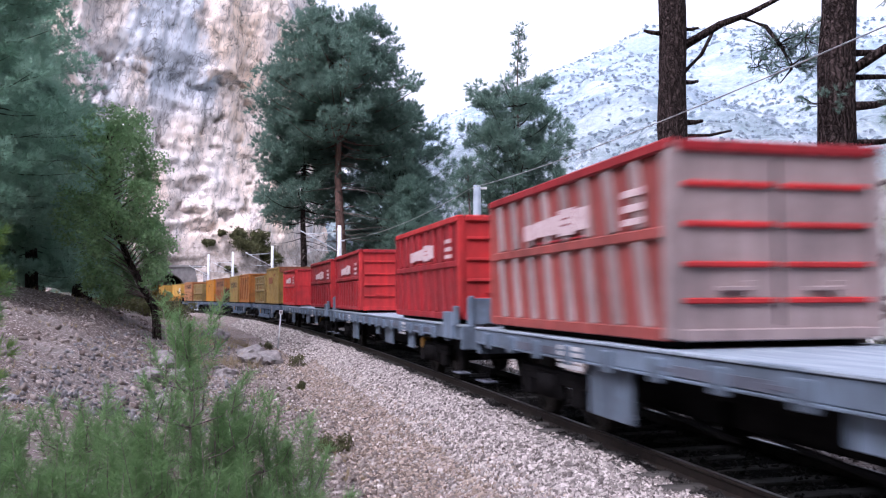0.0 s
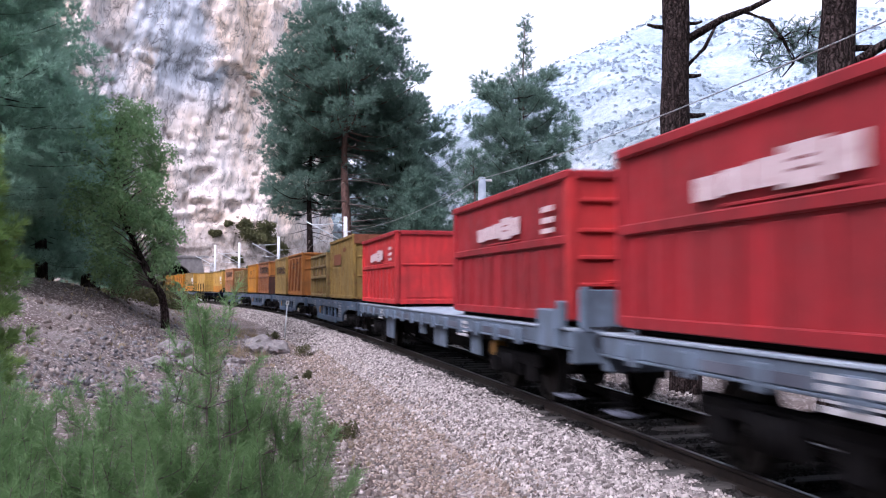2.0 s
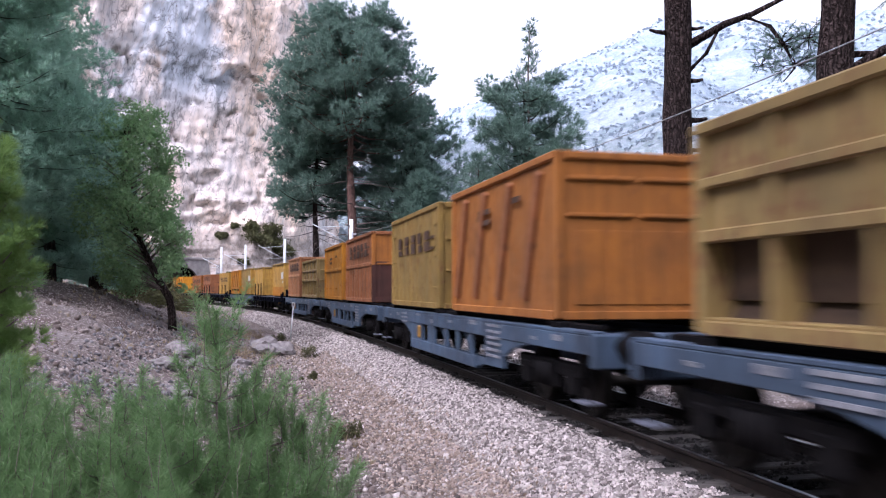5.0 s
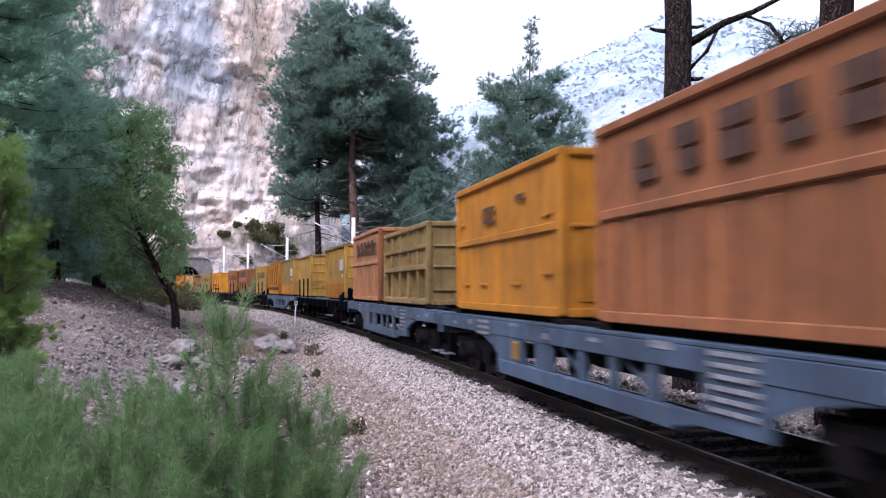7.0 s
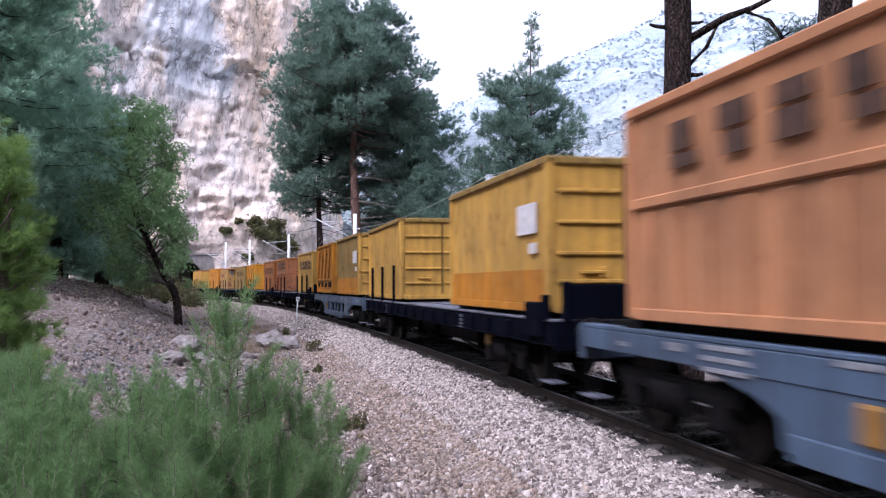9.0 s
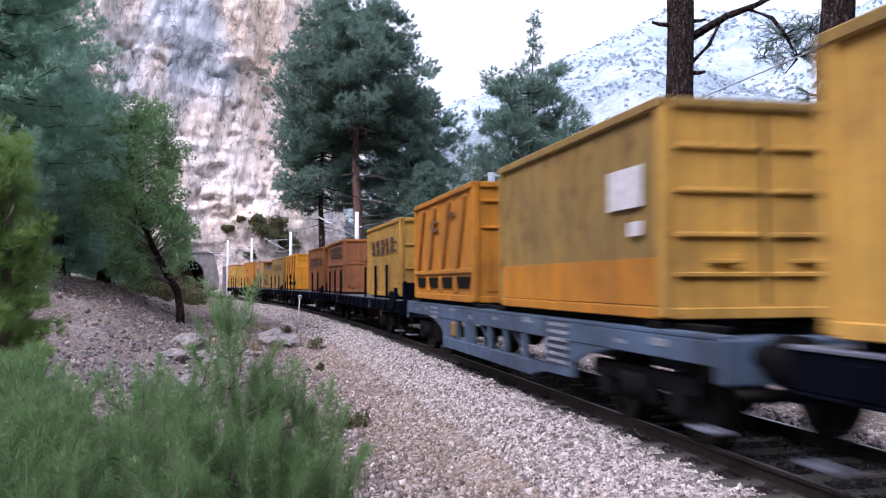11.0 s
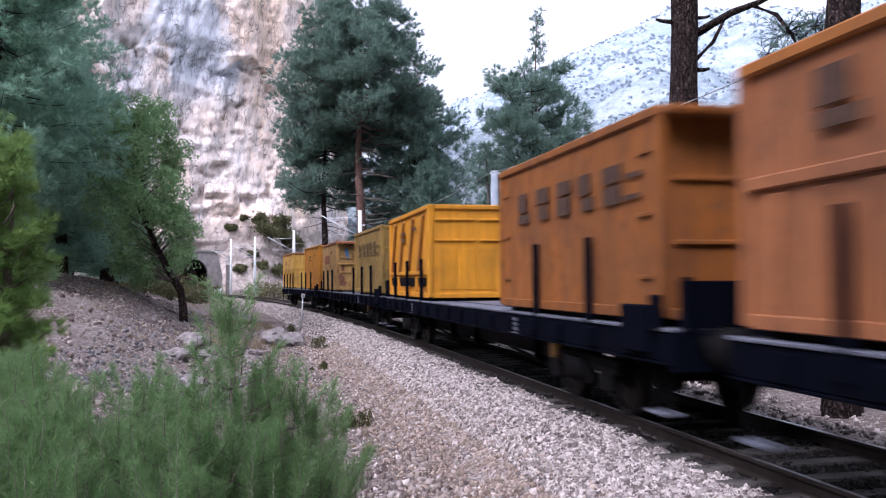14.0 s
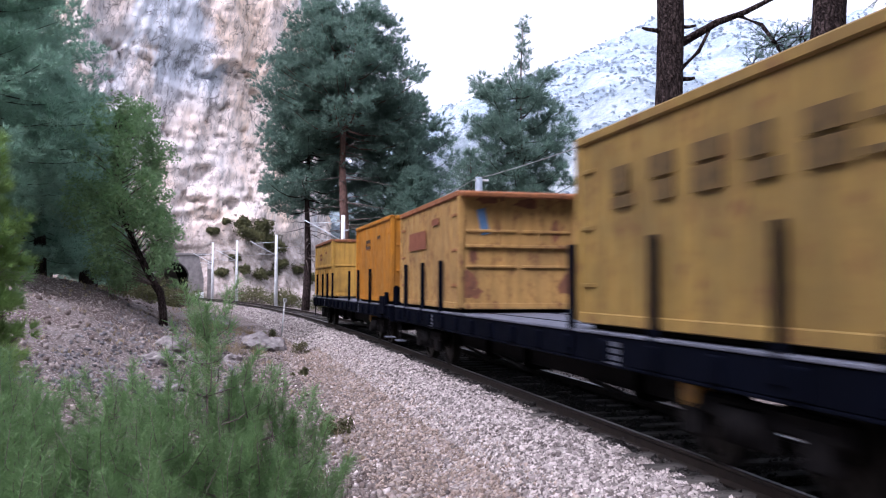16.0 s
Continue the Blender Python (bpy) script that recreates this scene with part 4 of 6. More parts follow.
            bars(box, tone, [(1.95, 2.4, H * 0.75, H * 0.79), (1.95, 2.4, H * 0.67, H * 0.71), (1.95, 2.4, H * 0.60, H * 0.635)])
    return box


def bogie_parts(wagon, x0, mat, sets):
    """Two wheelsets, side frames and springs of one bogie under the wagon."""
    for sy in (-1, 1):
        part("bogie_frame", shared(("bf",), lambda: blocks("bogie_frame", [((2.5, 0.12, 0.20), (0, 0, 0.62)), ((0.34, 0.16, 0.34), (-0.9, 0, 0.46)), ((0.34, 0.16, 0.34), (0.9, 0, 0.46)), ((0.7, 0.14, 0.36), (0, 0, 0.5))], 0.03)), mat, wagon, at=pose(x0, sy * 1.02, 0))
        part("spring", shared(("sp",), lambda: tubes("spring", [([(i * 0.2 - 0.2, 0, 0.36), (i * 0.2 - 0.2, 0, 0.66)], [0.085, 0.085]) for i in range(3)], 8)), mat, wagon, at=pose(x0, sy * 1.11, 0))
    for dx in (-0.9, 0.9):
        ws = part("wheelset", shared(("axle",), lambda: tubes("axle", [([(0, -0.95, 0), (0, 0.95, 0)], [0.08, 0.08])], 10)), WHEEL, wagon, at=pose(x0 + dx, 0, 0.46))
        for sy in (-1, 1):
            part("wheel", shared(("wheel",), lambda: wheel_mesh()), WHEEL, ws, at=pose(0, sy * 0.745, 0, 0, 0, 0 if sy > 0 else 180))
        sets.append((ws, x0 + dx))


def wheel_mesh():
    prof = [(0.09, -0.09), (0.12, 0.06), (0.36, 0.03), (0.39, 0.07), (0.46, 0.065), (0.465, -0.045), (0.495, -0.055), (0.495, -0.085), (0.39, -0.085), (0.37, -0.03), (0.14, -0.05)]
    n, k = len(prof), 20
    vs = [(r * math.cos(2 * math.pi * j / k), y, r * math.sin(2 * math.pi * j / k)) for j in range(k) for r, y in prof]
    fs = [[j * n + i, j * n + (i + 1) % n, ((j + 1) % k) * n + (i + 1) % n, ((j + 1) % k) * n + i] for j in range(k) for i in range(n)]
    return mesh_of("wheel", vs, fs)


def ends(wagon, half, mat, low=0.0):
    for sx in (-1, 1):
        part("headstock", blocks("headstock", [((0.16, 2.5, 0.42), (sx * (half - 0.08), 0, 0.94))], 0.02), mat, wagon)
        part("coupler", blocks("coupler", [((0.5, 0.12, 0.16), (sx * (half + 0.2), 0, 0.98))], 0.03), IRON_AND_SHADE, wagon)
        part("step_hanger", blocks("step_hanger", [((0.02, 0.03, 0.6), (sx * (half - 0.2), -1.2, 0.6)), ((0.02, 0.03, 0.6), (sx * (half - 0.5), -1.2, 0.6))], 0.004), IRON_AND_SHADE, wagon)
        part("step", blocks("step", [((0.40, 0.24, 0.03), (sx * (half - 0.35), -1.18, 0.30))], 0.008), DECK_DARK, wagon)
        for sy in (-1, 1):
            buf = part("buffer", tubes("buffer", [([(sx * half, sy * 0.875, 1.0), (sx * (half + 0.34), sy * 0.875, 1.0)], [0.10, 0.09]), ([(sx * (half + 0.34), sy * 0.875, 1.0), (sx * (half + 0.40), sy * 0.875, 1.0)], [0.22, 0.21])], 14), IRON_AND_SHADE, wagon)


def flat_wagon(mat, deck, length, stakes, label):
    """A bogie flat wagon: continuous deck, side sills with pockets, end boards, wheels."""
    w = new("flat_wagon")
    tagged(w, label, "railway wagon", group="wagons of the train")
    half, sets = length / 2, []
    part("deck", blocks("deck", [((length - 0.2, 2.46, 0.07), (0, 0, 1.14))], 0.012), deck, w)
    for y in ((-0.62, 0.62) if mat is DARK_WAGON else ()):
        part("deck_seam", blocks("deck_seam", [((length - 0.4, 0.03, 0.012), (0, y, 1.178))], 0.003), DARK_WAGON, w)
    for sy in (-1, 1):
        tall = 0.30 if mat is DARK_WAGON else 0.20
        piece("side_sill", (length - 0.1, 0.09, tall), (0, sy * 1.23, 1.14 - tall / 2), mat, w, (), 0.008)
        piece("sill_lip", (length - 0.1, 0.15, 0.035), (0, sy * 1.22, 1.162), deck, w, (), 0.008)
        piece("sill_foot", (length - 0.1, 0.14, 0.03), (0, sy * 1.22, 1.122 - tall), mat, w, (), 0.008)
        piece("truss_beam", (length * 0.5, 0.12, 0.42), (0, sy * 0.62, 0.66), IRON_AND_SHADE, w, (), 0.02)
        for sx in (-1, 1):
            piece("truss_end", (1.6, 0.12, 0.16), (sx * length * 0.29, sy * 0.62, 0.78), IRON_AND_SHADE, w, (0, sx * -9, 0), 0.02)
    piece("centre_girder", (length * 0.46, 0.34, 0.66), (0, 0, 0.66), IRON_AND_SHADE, w, (), 0.03)
    for x in (-3.1, -1.0, 2.9):
        piece("brake_rod", (1.7, 0.05, 0.05), (x, -0.75, 0.42), IRON_AND_SHADE, w, (0, 4, 0), 0.01)
        piece("brake_hanger", (0.06, 0.5, 0.36), (x + 0.6, -0.55, 0.52), IRON_AND_SHADE, w, (), 0.01)
    pocket = shared(("pocket", mat.name), lambda: blocks("stake_pocket", [((0.16, 0.08, 0.24), (0, 0, 0))], 0.012))
    for i in range(16):
        x = -half + 0.9 + i * (length - 1.8) / 15
        part("stake_pocket", pocket, mat, w, at=pose(x, -1.30, 0.98))
    if stakes:
        stake = shared(("stake",), lambda: blocks("stake", [((0.12, 0.07, 1.25), (0, 0, 0.63)), ((0.15, 0.10, 0.22), (0, 0, 0.1))], 0.012))
        for x in stakes:
            part("stake", stake, DARK_WAGON, w, at=pose(x, -1.27, 0.95))
    board = lambda: blocks("end_board", [((0.07, 2.3, 0.48), (0, 0, 0)), ((0.1, 0.09, 0.56), (0.02, -1.08, 0)), ((0.1, 0.09, 0.56), (0.02, 1.08, 0)), ((0.1, 0.09, 0.5), (0.02, 0, 0))], 0.012)
    part("end_board", board(), mat, w, at=pose(half - 0.06, 0, 1.42))
    part("brake_cabinet", blocks("brake_cabinet", [((0.62, 0.12, 0.5), (half - 0.75, -1.3, 1.16)), ((0.16, 0.1, 0.36), (half - 0.3, -1.3, 1.34))], 0.02), mat, w)
    for x in (half - 5.2, -half + 4.2):
        part("side_lettering", blocks("side_lettering", [((0.38 if mat is DARK_WAGON else 0.7, 0.01, 0.05), (x, -1.28, 1.06 - 0.075 * k)) for k in range(4)], 0.002), DECK_DARK if mat is DARK_WAGON else WHITE_MARK, w, "white stencilled panel")
    part("brake_box", blocks("brake_box", [((0.32, 0.2, 0.26), (half - 3.9, -1.0, 0.66))], 0.03), YELLOW_BOX, w, "yellow brake box")
    if mat is not DARK_WAGON:
        for x, wide, low in ((-4.1, 1.1, 0.32), (0.0, 0.55, 0.64), (1.7, 1.05, 0.47), (4.4, 0.6, 0.5)):
            piece("hanging_plate", (wide, 0.05, 0.92 - low), (x, -1.14, (0.92 + low) / 2), GREY_WAGON, w, (), 0.02)
        # Flat dark strips stand in for the shade of the sill's recesses.
        for x in (-6.2, -1.7, 3.1, 6.0):
            piece("sill_recess", (1.5, 0.012, 0.10), (x, -1.277, 1.0), DECK_DARK, w, (), 0.004)
    for k in (range(5) if mat is not DARK_WAGON else ()):
        piece("stencil_mark", (0.3 + 0.1 * (k % 2), 0.01, 0.04), (-half + 6.5 + 1.7 * k, -1.28, 1.0), DECK_DARK, w, (), 0.002)
    for x in (1.4, -2.2):
        part("air_tank", tubes("air_tank", [([(x - 0.7, -0.3, 0.62), (x - 0.62, -0.3, 0.62), (x + 0.62, -0.3, 0.62), (x + 0.7, -0.3, 0.62)], [0.1, 0.2, 0.2, 0.1])], 14), IRON_AND_SHADE, w)
    ends(w, half - 0.02, mat, 1.0)
    for sx in (-1, 1):
        bogie_parts(w, sx * (half - 3.0), IRON_AND_SHADE, sets)
    return w, sets


def belly_wagon(length, label):
    """A container wagon with a fish-bellied, pierced side frame."""
    w = new("container_wagon")
    tagged(w, label, "railway wagon", group="wagons of the train")
    half, sets, mat = length / 2, [], BELLY_GREY
    for sy in (-1, 1):
        top = part("top_flange", blocks("top_flange", [((length - 0.2, 0.20, 0.05), (0, sy * 1.15, 1.155))], 0.01), mat, w)
        part("upper_chord", blocks("upper_chord", [((length - 0.2, 0.10, 0.24), (0, sy * 1.2, 1.01))], 0.012), mat, w)
        piece("lower_chord", (5.9, 0.12, 0.22), (-0.45, sy * 1.2, 0.40), mat, w, (), 0.012)
        rear = [(-2.2, 0.29), (-3.5, 0.36), (-3.53, 0.60), (-3.8, 0.71), (-4.3, 0.81), (-4.9, 0.88), (-5.6, 0.91), (-2.2, 0.91)]
        fore = [(2.3, 0.29), (2.95, 0.40), (4.06, 0.42), (4.1, 0.62), (4.5, 0.76), (5.0, 0.85), (5.6, 0.91), (3.05, 0.91), (3.05, 0.51), (2.3, 0.51)]
        for edge in (rear, fore):
            k = len(edge)
            vs = [(a, sy * (1.2 + o), b) for o in (-0.035, 0.035) for a, b in edge]
            part("gusset_plate", mesh_of("gusset_plate", vs, [list(range(k)), list(range(k, 2 * k))[::-1]] + [[i, i + k, (i + 1) % k + k, (i + 1) % k] for i in range(k)]), mat, w)
        for x, wide in ((-1.28, 0.66), (0.1, 0.22), (1.05, 0.18), (2.05, 0.22)):
            piece("web_post", (wide, 0.07, 0.42), (x, sy * 1.2, 0.70), mat, w, (), 0.012)
        brace = shared(("brace",), lambda: blocks("web_brace", [((0.95, 0.05, 0.08), (0, 0, 0.70), 0, 22, 0)], 0.01))
        for x in (-0.45, 1.55):
            part("web_brace", brace, mat, w, at=pose(x, sy * 1.1, 0))
        piece("container_bearer", (length - 1.0, 0.16, 0.07), (0, sy * 0.96, 1.205), IRON_AND_SHADE, w, (), 0.012)
    for x in np.linspace(-half + 0.6, half - 0.6, 9):
        part("cross_member", shared(("cross",), lambda: blocks("cross_member", [((0.22, 2.24, 0.16), (0, 0, 1.05))], 0.02)), mat, w, at=pose(float(x), 0, 0))
    for x in (-6.3, -0.75, 0.75, 6.3):
        for sy in (-1, 1):
            piece("container_seat", (0.34, 0.26, 0.10), (x, sy * 1.08, 1.21), IRON_AND_SHADE, w, (), 0.015)
    part("centre_sill", blocks("centre_sill", [((length - 0.3, 0.5, 0.3), (0, 0, 0.95))], 0.02), mat, w)
    for x, n in ((-4.3, 3), (3.6, 6)):
        part("side_lettering", blocks("side_lettering", [((0.75, 0.01, 0.045), (x, -1.257, 1.09 - 0.1 * k)) for k in range(n)], 0.002), FADED_MARK, w, "white stencilled panel")
    for k, x in enumerate((-6.4, -5.2, -2.6, -1.1, 0.6, 2.3, 5.6, 6.5)):
        piece("stencil_mark", (0.22 + 0.12 * (k % 3), 0.01, 0.05 + 0.03 * (k % 2)), (x, -1.256, 1.0 + 0.05 * (k % 3)), FADED_MARK, w, (), 0.002)
    part("brake_box", blocks("brake_box", [((0.26, 0.2, 0.30), (-2.5, -1.17, 0.70))], 0.03), YELLOW_BOX, w, "yellow brake box")
    part("air_tank", tubes("air_tank", [([(-1.7, -0.2, 0.7), (-1.6, -0.2, 0.7), (-0.4, -0.2, 0.7), (-0.3, -0.2, 0.7)], [0.1, 0.2, 0.2, 0.1])], 14), IRON_AND_SHADE, w)
    ends(w, half - 0.02, mat)
    for sx in (-1, 1):
        bogie_parts(w, sx * (half - 2.1), IRON_AND_SHADE, sets)
    return w, sets


def end_blot(box, y, z, r, seed, mat=RUST, tall=1.0):
    rnd = random.Random(seed)
    ring = [(y + r * math.cos(k * 0.449) * rnd.uniform(0.45, 1.1), z + tall * r * math.sin(k * 0.449) * rnd.uniform(0.45, 1.1)) for k in range(14)]
    x0, x1 = BOX_L / 2 - 0.045, BOX_L / 2 - 0.034
    vs = [(x, a, b) for x in (x0, x1) for a, b in ring]
    fs = [list(range(14, 28)), list(range(14))[::-1]] + [[k, (k + 1) % 14, (k + 1) % 14 + 14, k + 14] for k in range(14)]
    part("rust_patch", mesh_of("rust_patch", vs, fs), mat, box)


FLAT, BELLY = 18.3, 15.5
WAGONS = []      # (thing, wheelsets, start position, half distance of the pivots)
LOADS = []       # (thing, wagon number, place on the wagon)


def put_wagon(kind, s, stakes=()):
    if kind == "grey":
        w, sets = flat_wagon(GREY_WAGON, DECK, FLAT, (), "blue-grey bogie flat wagon with a worn steel deck")
        a = FLAT / 2 - 3.0
    elif kind == "dark":
        w, sets = flat_wagon(DARK_WAGON, DECK_DARK, FLAT, stakes, "black bogie flat wagon with upright side stakes")
        a = FLAT / 2 - 3.0
    else:
        w, sets = belly_wagon(BELLY, "grey container wagon with a pierced fish-belly frame")
        a = BELLY / 2 - 2.1
    WAGONS.append((w, sets, s, a))
    return len(WAGONS) - 1


def load(box, wagon, s):
    LOADS.append((box, wagon, WAGONS[wagon][2] - s))


RH, YH, DH = 1.96, 2.32, 2.26      # red boxes, boxes on the pierced wagons, boxes on the black flats
w = put_wagon("grey", -4.6)
load(container("slant_tier", RED_FADED, RH, RED_DULL, PALE_GREY, "scuffed red open-top container with pale worn end doors", ("logo", PALE_MARK), rib_mat=PALE_GREY, end_rib=RED), w, 0.9)
w = put_wagon("grey", 14.6)
load(container("slant_tier", RED_DULL, RH, RED, RED, "red open-top container with slanted side ribs", ("logo", PALE_MARK)), w, 8.75)
load(container("tier", RED_DULL, RH, RED_DULL, RED, "dull red open-top container with ribbed lower side", ("logo", PALE_MARK), doors=True), w, 20.5)
w = put_wagon("grey", 33.75)
load(container("tier", RED_DULL, RH, RED_DULL, RED, "red two-tier open-top container with a pale logo", ("logo", PALE_MARK), doors=True), w, 27.75)
load(container("tier", RED, RH, RED_DULL, RED, "bright red open-top container with panelled end", ("logo", PALE_MARK)), w, 39.7)
w = put_wagon("belly", 51.1)
rust_top = container("plain", MUSTARD, YH, MUSTARD, MUSTARD, "tall mustard container with a rust-red top edge", ("block", RUST_MARK))
piece("rust_band", (0.03, BOX_W - 0.1, 0.34), (BOX_L / 2 + 0.006, 0, YH - 0.17), RUST_MARK, rust_top, (), 0.006)
for z in (1.16, 1.24):
    piece("door_rail", (0.06, BOX_W - 0.5, 0.05), (BOX_L / 2 - 0.01, 0.1, z), MUSTARD, rust_top, (), 0.01)
load(rust_top, w, 47.6)
load(container("cage", KHAKI, 1.95, label="khaki ribbed container with deep recessed side bays"), w, 54.6)
w = put_wagon("belly", 67.55)
load(container("slant", ORANGE, YH, ORANGE, ORANGE, "orange container with broad slanted side ribs", ("small", DARK_MARK), rib_mat=BROWN_ORANGE), w, 64.05)
load(container("plain", MUSTARD, YH, MUSTARD, MUSTARD, "dull ochre container with dark lettering bars", ("letters", DARK_MARK)), w, 71.05)
w = put_wagon("belly", 84.0)
rusty_box = container("tier", BROWN_ORANGE, YH, BROWN_ORANGE, ORANGE, "rusty orange two-tier container with a dark oxide end", ("letters", DARK_MARK), end_low=OX)
for k, (ry, rz, rr, tall) in enumerate(((-0.9, 1.25, 0.4, 0.3), (0.3, 1.3, 0.7, 0.2), (0.95, 1.1, 0.25, 1.0), (0.6, 2.0, 0.3, 0.5))):
    end_blot(rusty_box, ry, rz, rr, 40 + k, OX, tall)
for k, (ry, rz, rr, tall) in enumerate(((-0.55, 0.8, 0.22, 1.4), (0.5, 0.65, 0.3, 1.2), (0.1, 0.4, 0.35, 0.6))):
    end_blot(rusty_box, ry, rz, rr, 50 + k, RUST, tall)
for sy in (-1, 1):
    piece("stained_post", (0.02, 0.15, 1.2), (BOX_L / 2 + 0.006, sy * (BOX_W / 2 - 0.07), 0.62), OX, rusty_box, (), 0.004)
piece("stained_sill", (0.02, BOX_W - 0.3, 0.16), (BOX_L / 2 + 0.006, 0, 0.09), OX, rusty_box, (), 0.004)
load(rusty_box, w, 80.5)
load(container("tier", AMBER, YH, AMBER, AMBER, "clean amber two-tier container with small markings", ("small", DARK_MARK), ribs=False), w, 87.5)
w = put_wagon("belly", 99.65)
load(container("cage", KHAKI, 1.98, label="khaki ribbed container with deep recessed side bays"), w, 96.2)
load(container("tier", PEACH, YH, PEACH, BROWN_ORANGE, "sun-faded orange two-tier container with lettering bars", ("letters", DARK_MARK)), w, 103.1)
w = put_wagon("dark", 117.35, (-7.6, -5.6, -3.6))
load(container("ribbed", YELLOW, DH, MUSTARD, YELLOW, "yellow container with white placard and ribbed doors", placard=True, low=AMBER), w, 111.55)
load(container("ribbed", YELLOW, DH, MUSTARD, YELLOW, "yellow container with ribbed end doors"), w, 123.2)
w = put_wagon("belly", 135.15)
load(container("ribbed", MUSTARD, YH, MUSTARD, YELLOW, "mustard container with amber lower band and placard", placard=True, low=AMBER), w, 131.5)
load(container("hopper", AMBER, YH, AMBER, AMBER, "amber hopper container with slanted ribs and low openings", ("small", DARK_MARK), rib_mat=AMBER_RIB), w, 139.05)
w = put_wagon("dark", 153.3, (-7.6, -5.6, -3.6, 3.15, 5.25, 7.25))
load(container("plain", OCHRE, DH, OCHRE, OCHRE, "ochre yellow container with dark lettering bars and side slots", ("letters", DARK_MARK)), w, 147.2)
stained_box = container("tier", BROWN_ORANGE, DH, ORANGE, BROWN_ORANGE, "rusty orange two-tier container with stained end", ("letters", DARK_MARK))
for k, (ry, rz, rr, tall) in enumerate(((0.1, 1.32, 0.75, 0.12), (0.95, 0.3, 0.22, 0.9), (-0.85, 0.25, 0.2, 0.7))):
    end_blot(stained_box, ry, rz, rr, 20 + k, OX, tall)
piece("stained_panel", (0.014, 0.66, 1.02), (BOX_L / 2 - 0.02, 0.5, 0.66), OX, stained_box, (), 0.004)
load(stained_box, w, 159.4)
w = put_wagon("dark", 172.6, (-7.45, -5.55, -3.6, 5.0, 7.0))
load(container("plain", DEEP_ORANGE, DH, DEEP_ORANGE, DEEP_ORANGE, "deep orange container with an overhanging top lip", ("letters", DARK_MARK), lip=True), w, 166.7)
load(container("hopper", BRIGHT_AMBER, DH, BRIGHT_AMBER, BRIGHT_AMBER, "amber hopper container with slanted ribs and panelled end", ("small", DARK_MARK), rib_mat=AMBER_RIB), w, 178.5)
w = put_wagon("dark", 191.8, (-7.7, -5.8, -4.1, 2.8, 4.9, 6.9))
load(container("plain", MUSTARD, DH, MUSTARD, MUSTARD, "mustard container with faded lettering bars and slots", ("letters", OLIVE_MARK)), w, 186.1)
tan_box = container("plain", TAN, DH, BROWN_ORANGE, TAN, "rust-stained tan container with overhanging top lip", ("block", RUST_MARK), lip=True)
part("plastic_sheet", blocks("plastic_sheet", [((0.02, 0.16, 0.5), (BOX_L / 2 - 0.02, -0.72, DH * 0.74), 12, 0, 0)], 0.004), BLUE_MARK, tan_box, "torn blue plastic sheet")
for k, (ry, rz, rr, tall) in enumerate(((-1.0, 0.5, 0.2, 1.6), (-0.85, 0.3, 0.17, 0.8), (1.0, 0.45, 0.2, 1.5), (-0.9, 1.0, 0.1, 1.8), (0.2, 2.05, 0.4, 0.3), (-0.6, 2.08, 0.35, 0.3), (0.75, 1.5, 0.1, 2.6))):
    end_blot(tan_box, ry, rz, rr, k, RUST, tall)
piece("middle_ledge", (0.09, BOX_W - 0.3, 0.07), (BOX_L / 2 - 0.01, 0, 1.2), TAN, tan_box, (), 0.015)
for ry in (-0.4, 0.4):
    piece("upper_rib", (0.06, 0.07, 0.9), (BOX_L / 2 - 0.02, ry, 1.68), TAN, tan_box, (), 0.015)
load(tan_box, w, 197.6)
w = put_wagon("dark", 210.95, (-7.6, -5.6, -4.0, -2.4, 2.0, 3.9, 6.1))
load(container("plain", AMBER, DH + 0.12, AMBER, AMBER, "plain amber container with one small dark mark", ("small", DARK_MARK)), w, 204.9)
load(container("tier", YELLOW, DH + 0.1, BROWN_ORANGE, YELLOW, "yellow two-tier container on the last wagon", ("small", RUST_MARK)), w, 217.0)

# ---------------------------------------------------------------- trees
def spray(points, ways, blades, length, width, spread, rng, up=0.15):
    """Corners and faces of tufts of narrow blades at points, each fanning about its way."""
    n = len(points)
    d = np.repeat(ways, blades, 0) + rng.normal(0, spread, (n * blades, 3))
    d[:, 2] += up
    d /= np.linalg.norm(d, axis=1)[:, None] + 1e-9
    side = np.cross(d, rng.normal(0, 1, d.shape))
    side /= np.linalg.norm(side, axis=1)[:, None] + 1e-9
    p = np.repeat(points, blades, 0)
    ln = length * rng.uniform(0.6, 1.2, (len(p), 1))
    wd = width * rng.uniform(0.7, 1.3, (len(p), 1))
    v = np.stack([p - side * wd / 2, p + side * wd / 2, p + d * ln], 1).reshape(-1, 3)
    return v, np.arange(len(v)).reshape(-1, 3)


def trunk_mesh(path, radii, sides=14):
    return tubes("trunk", [(path, radii)], sides, 0.07)


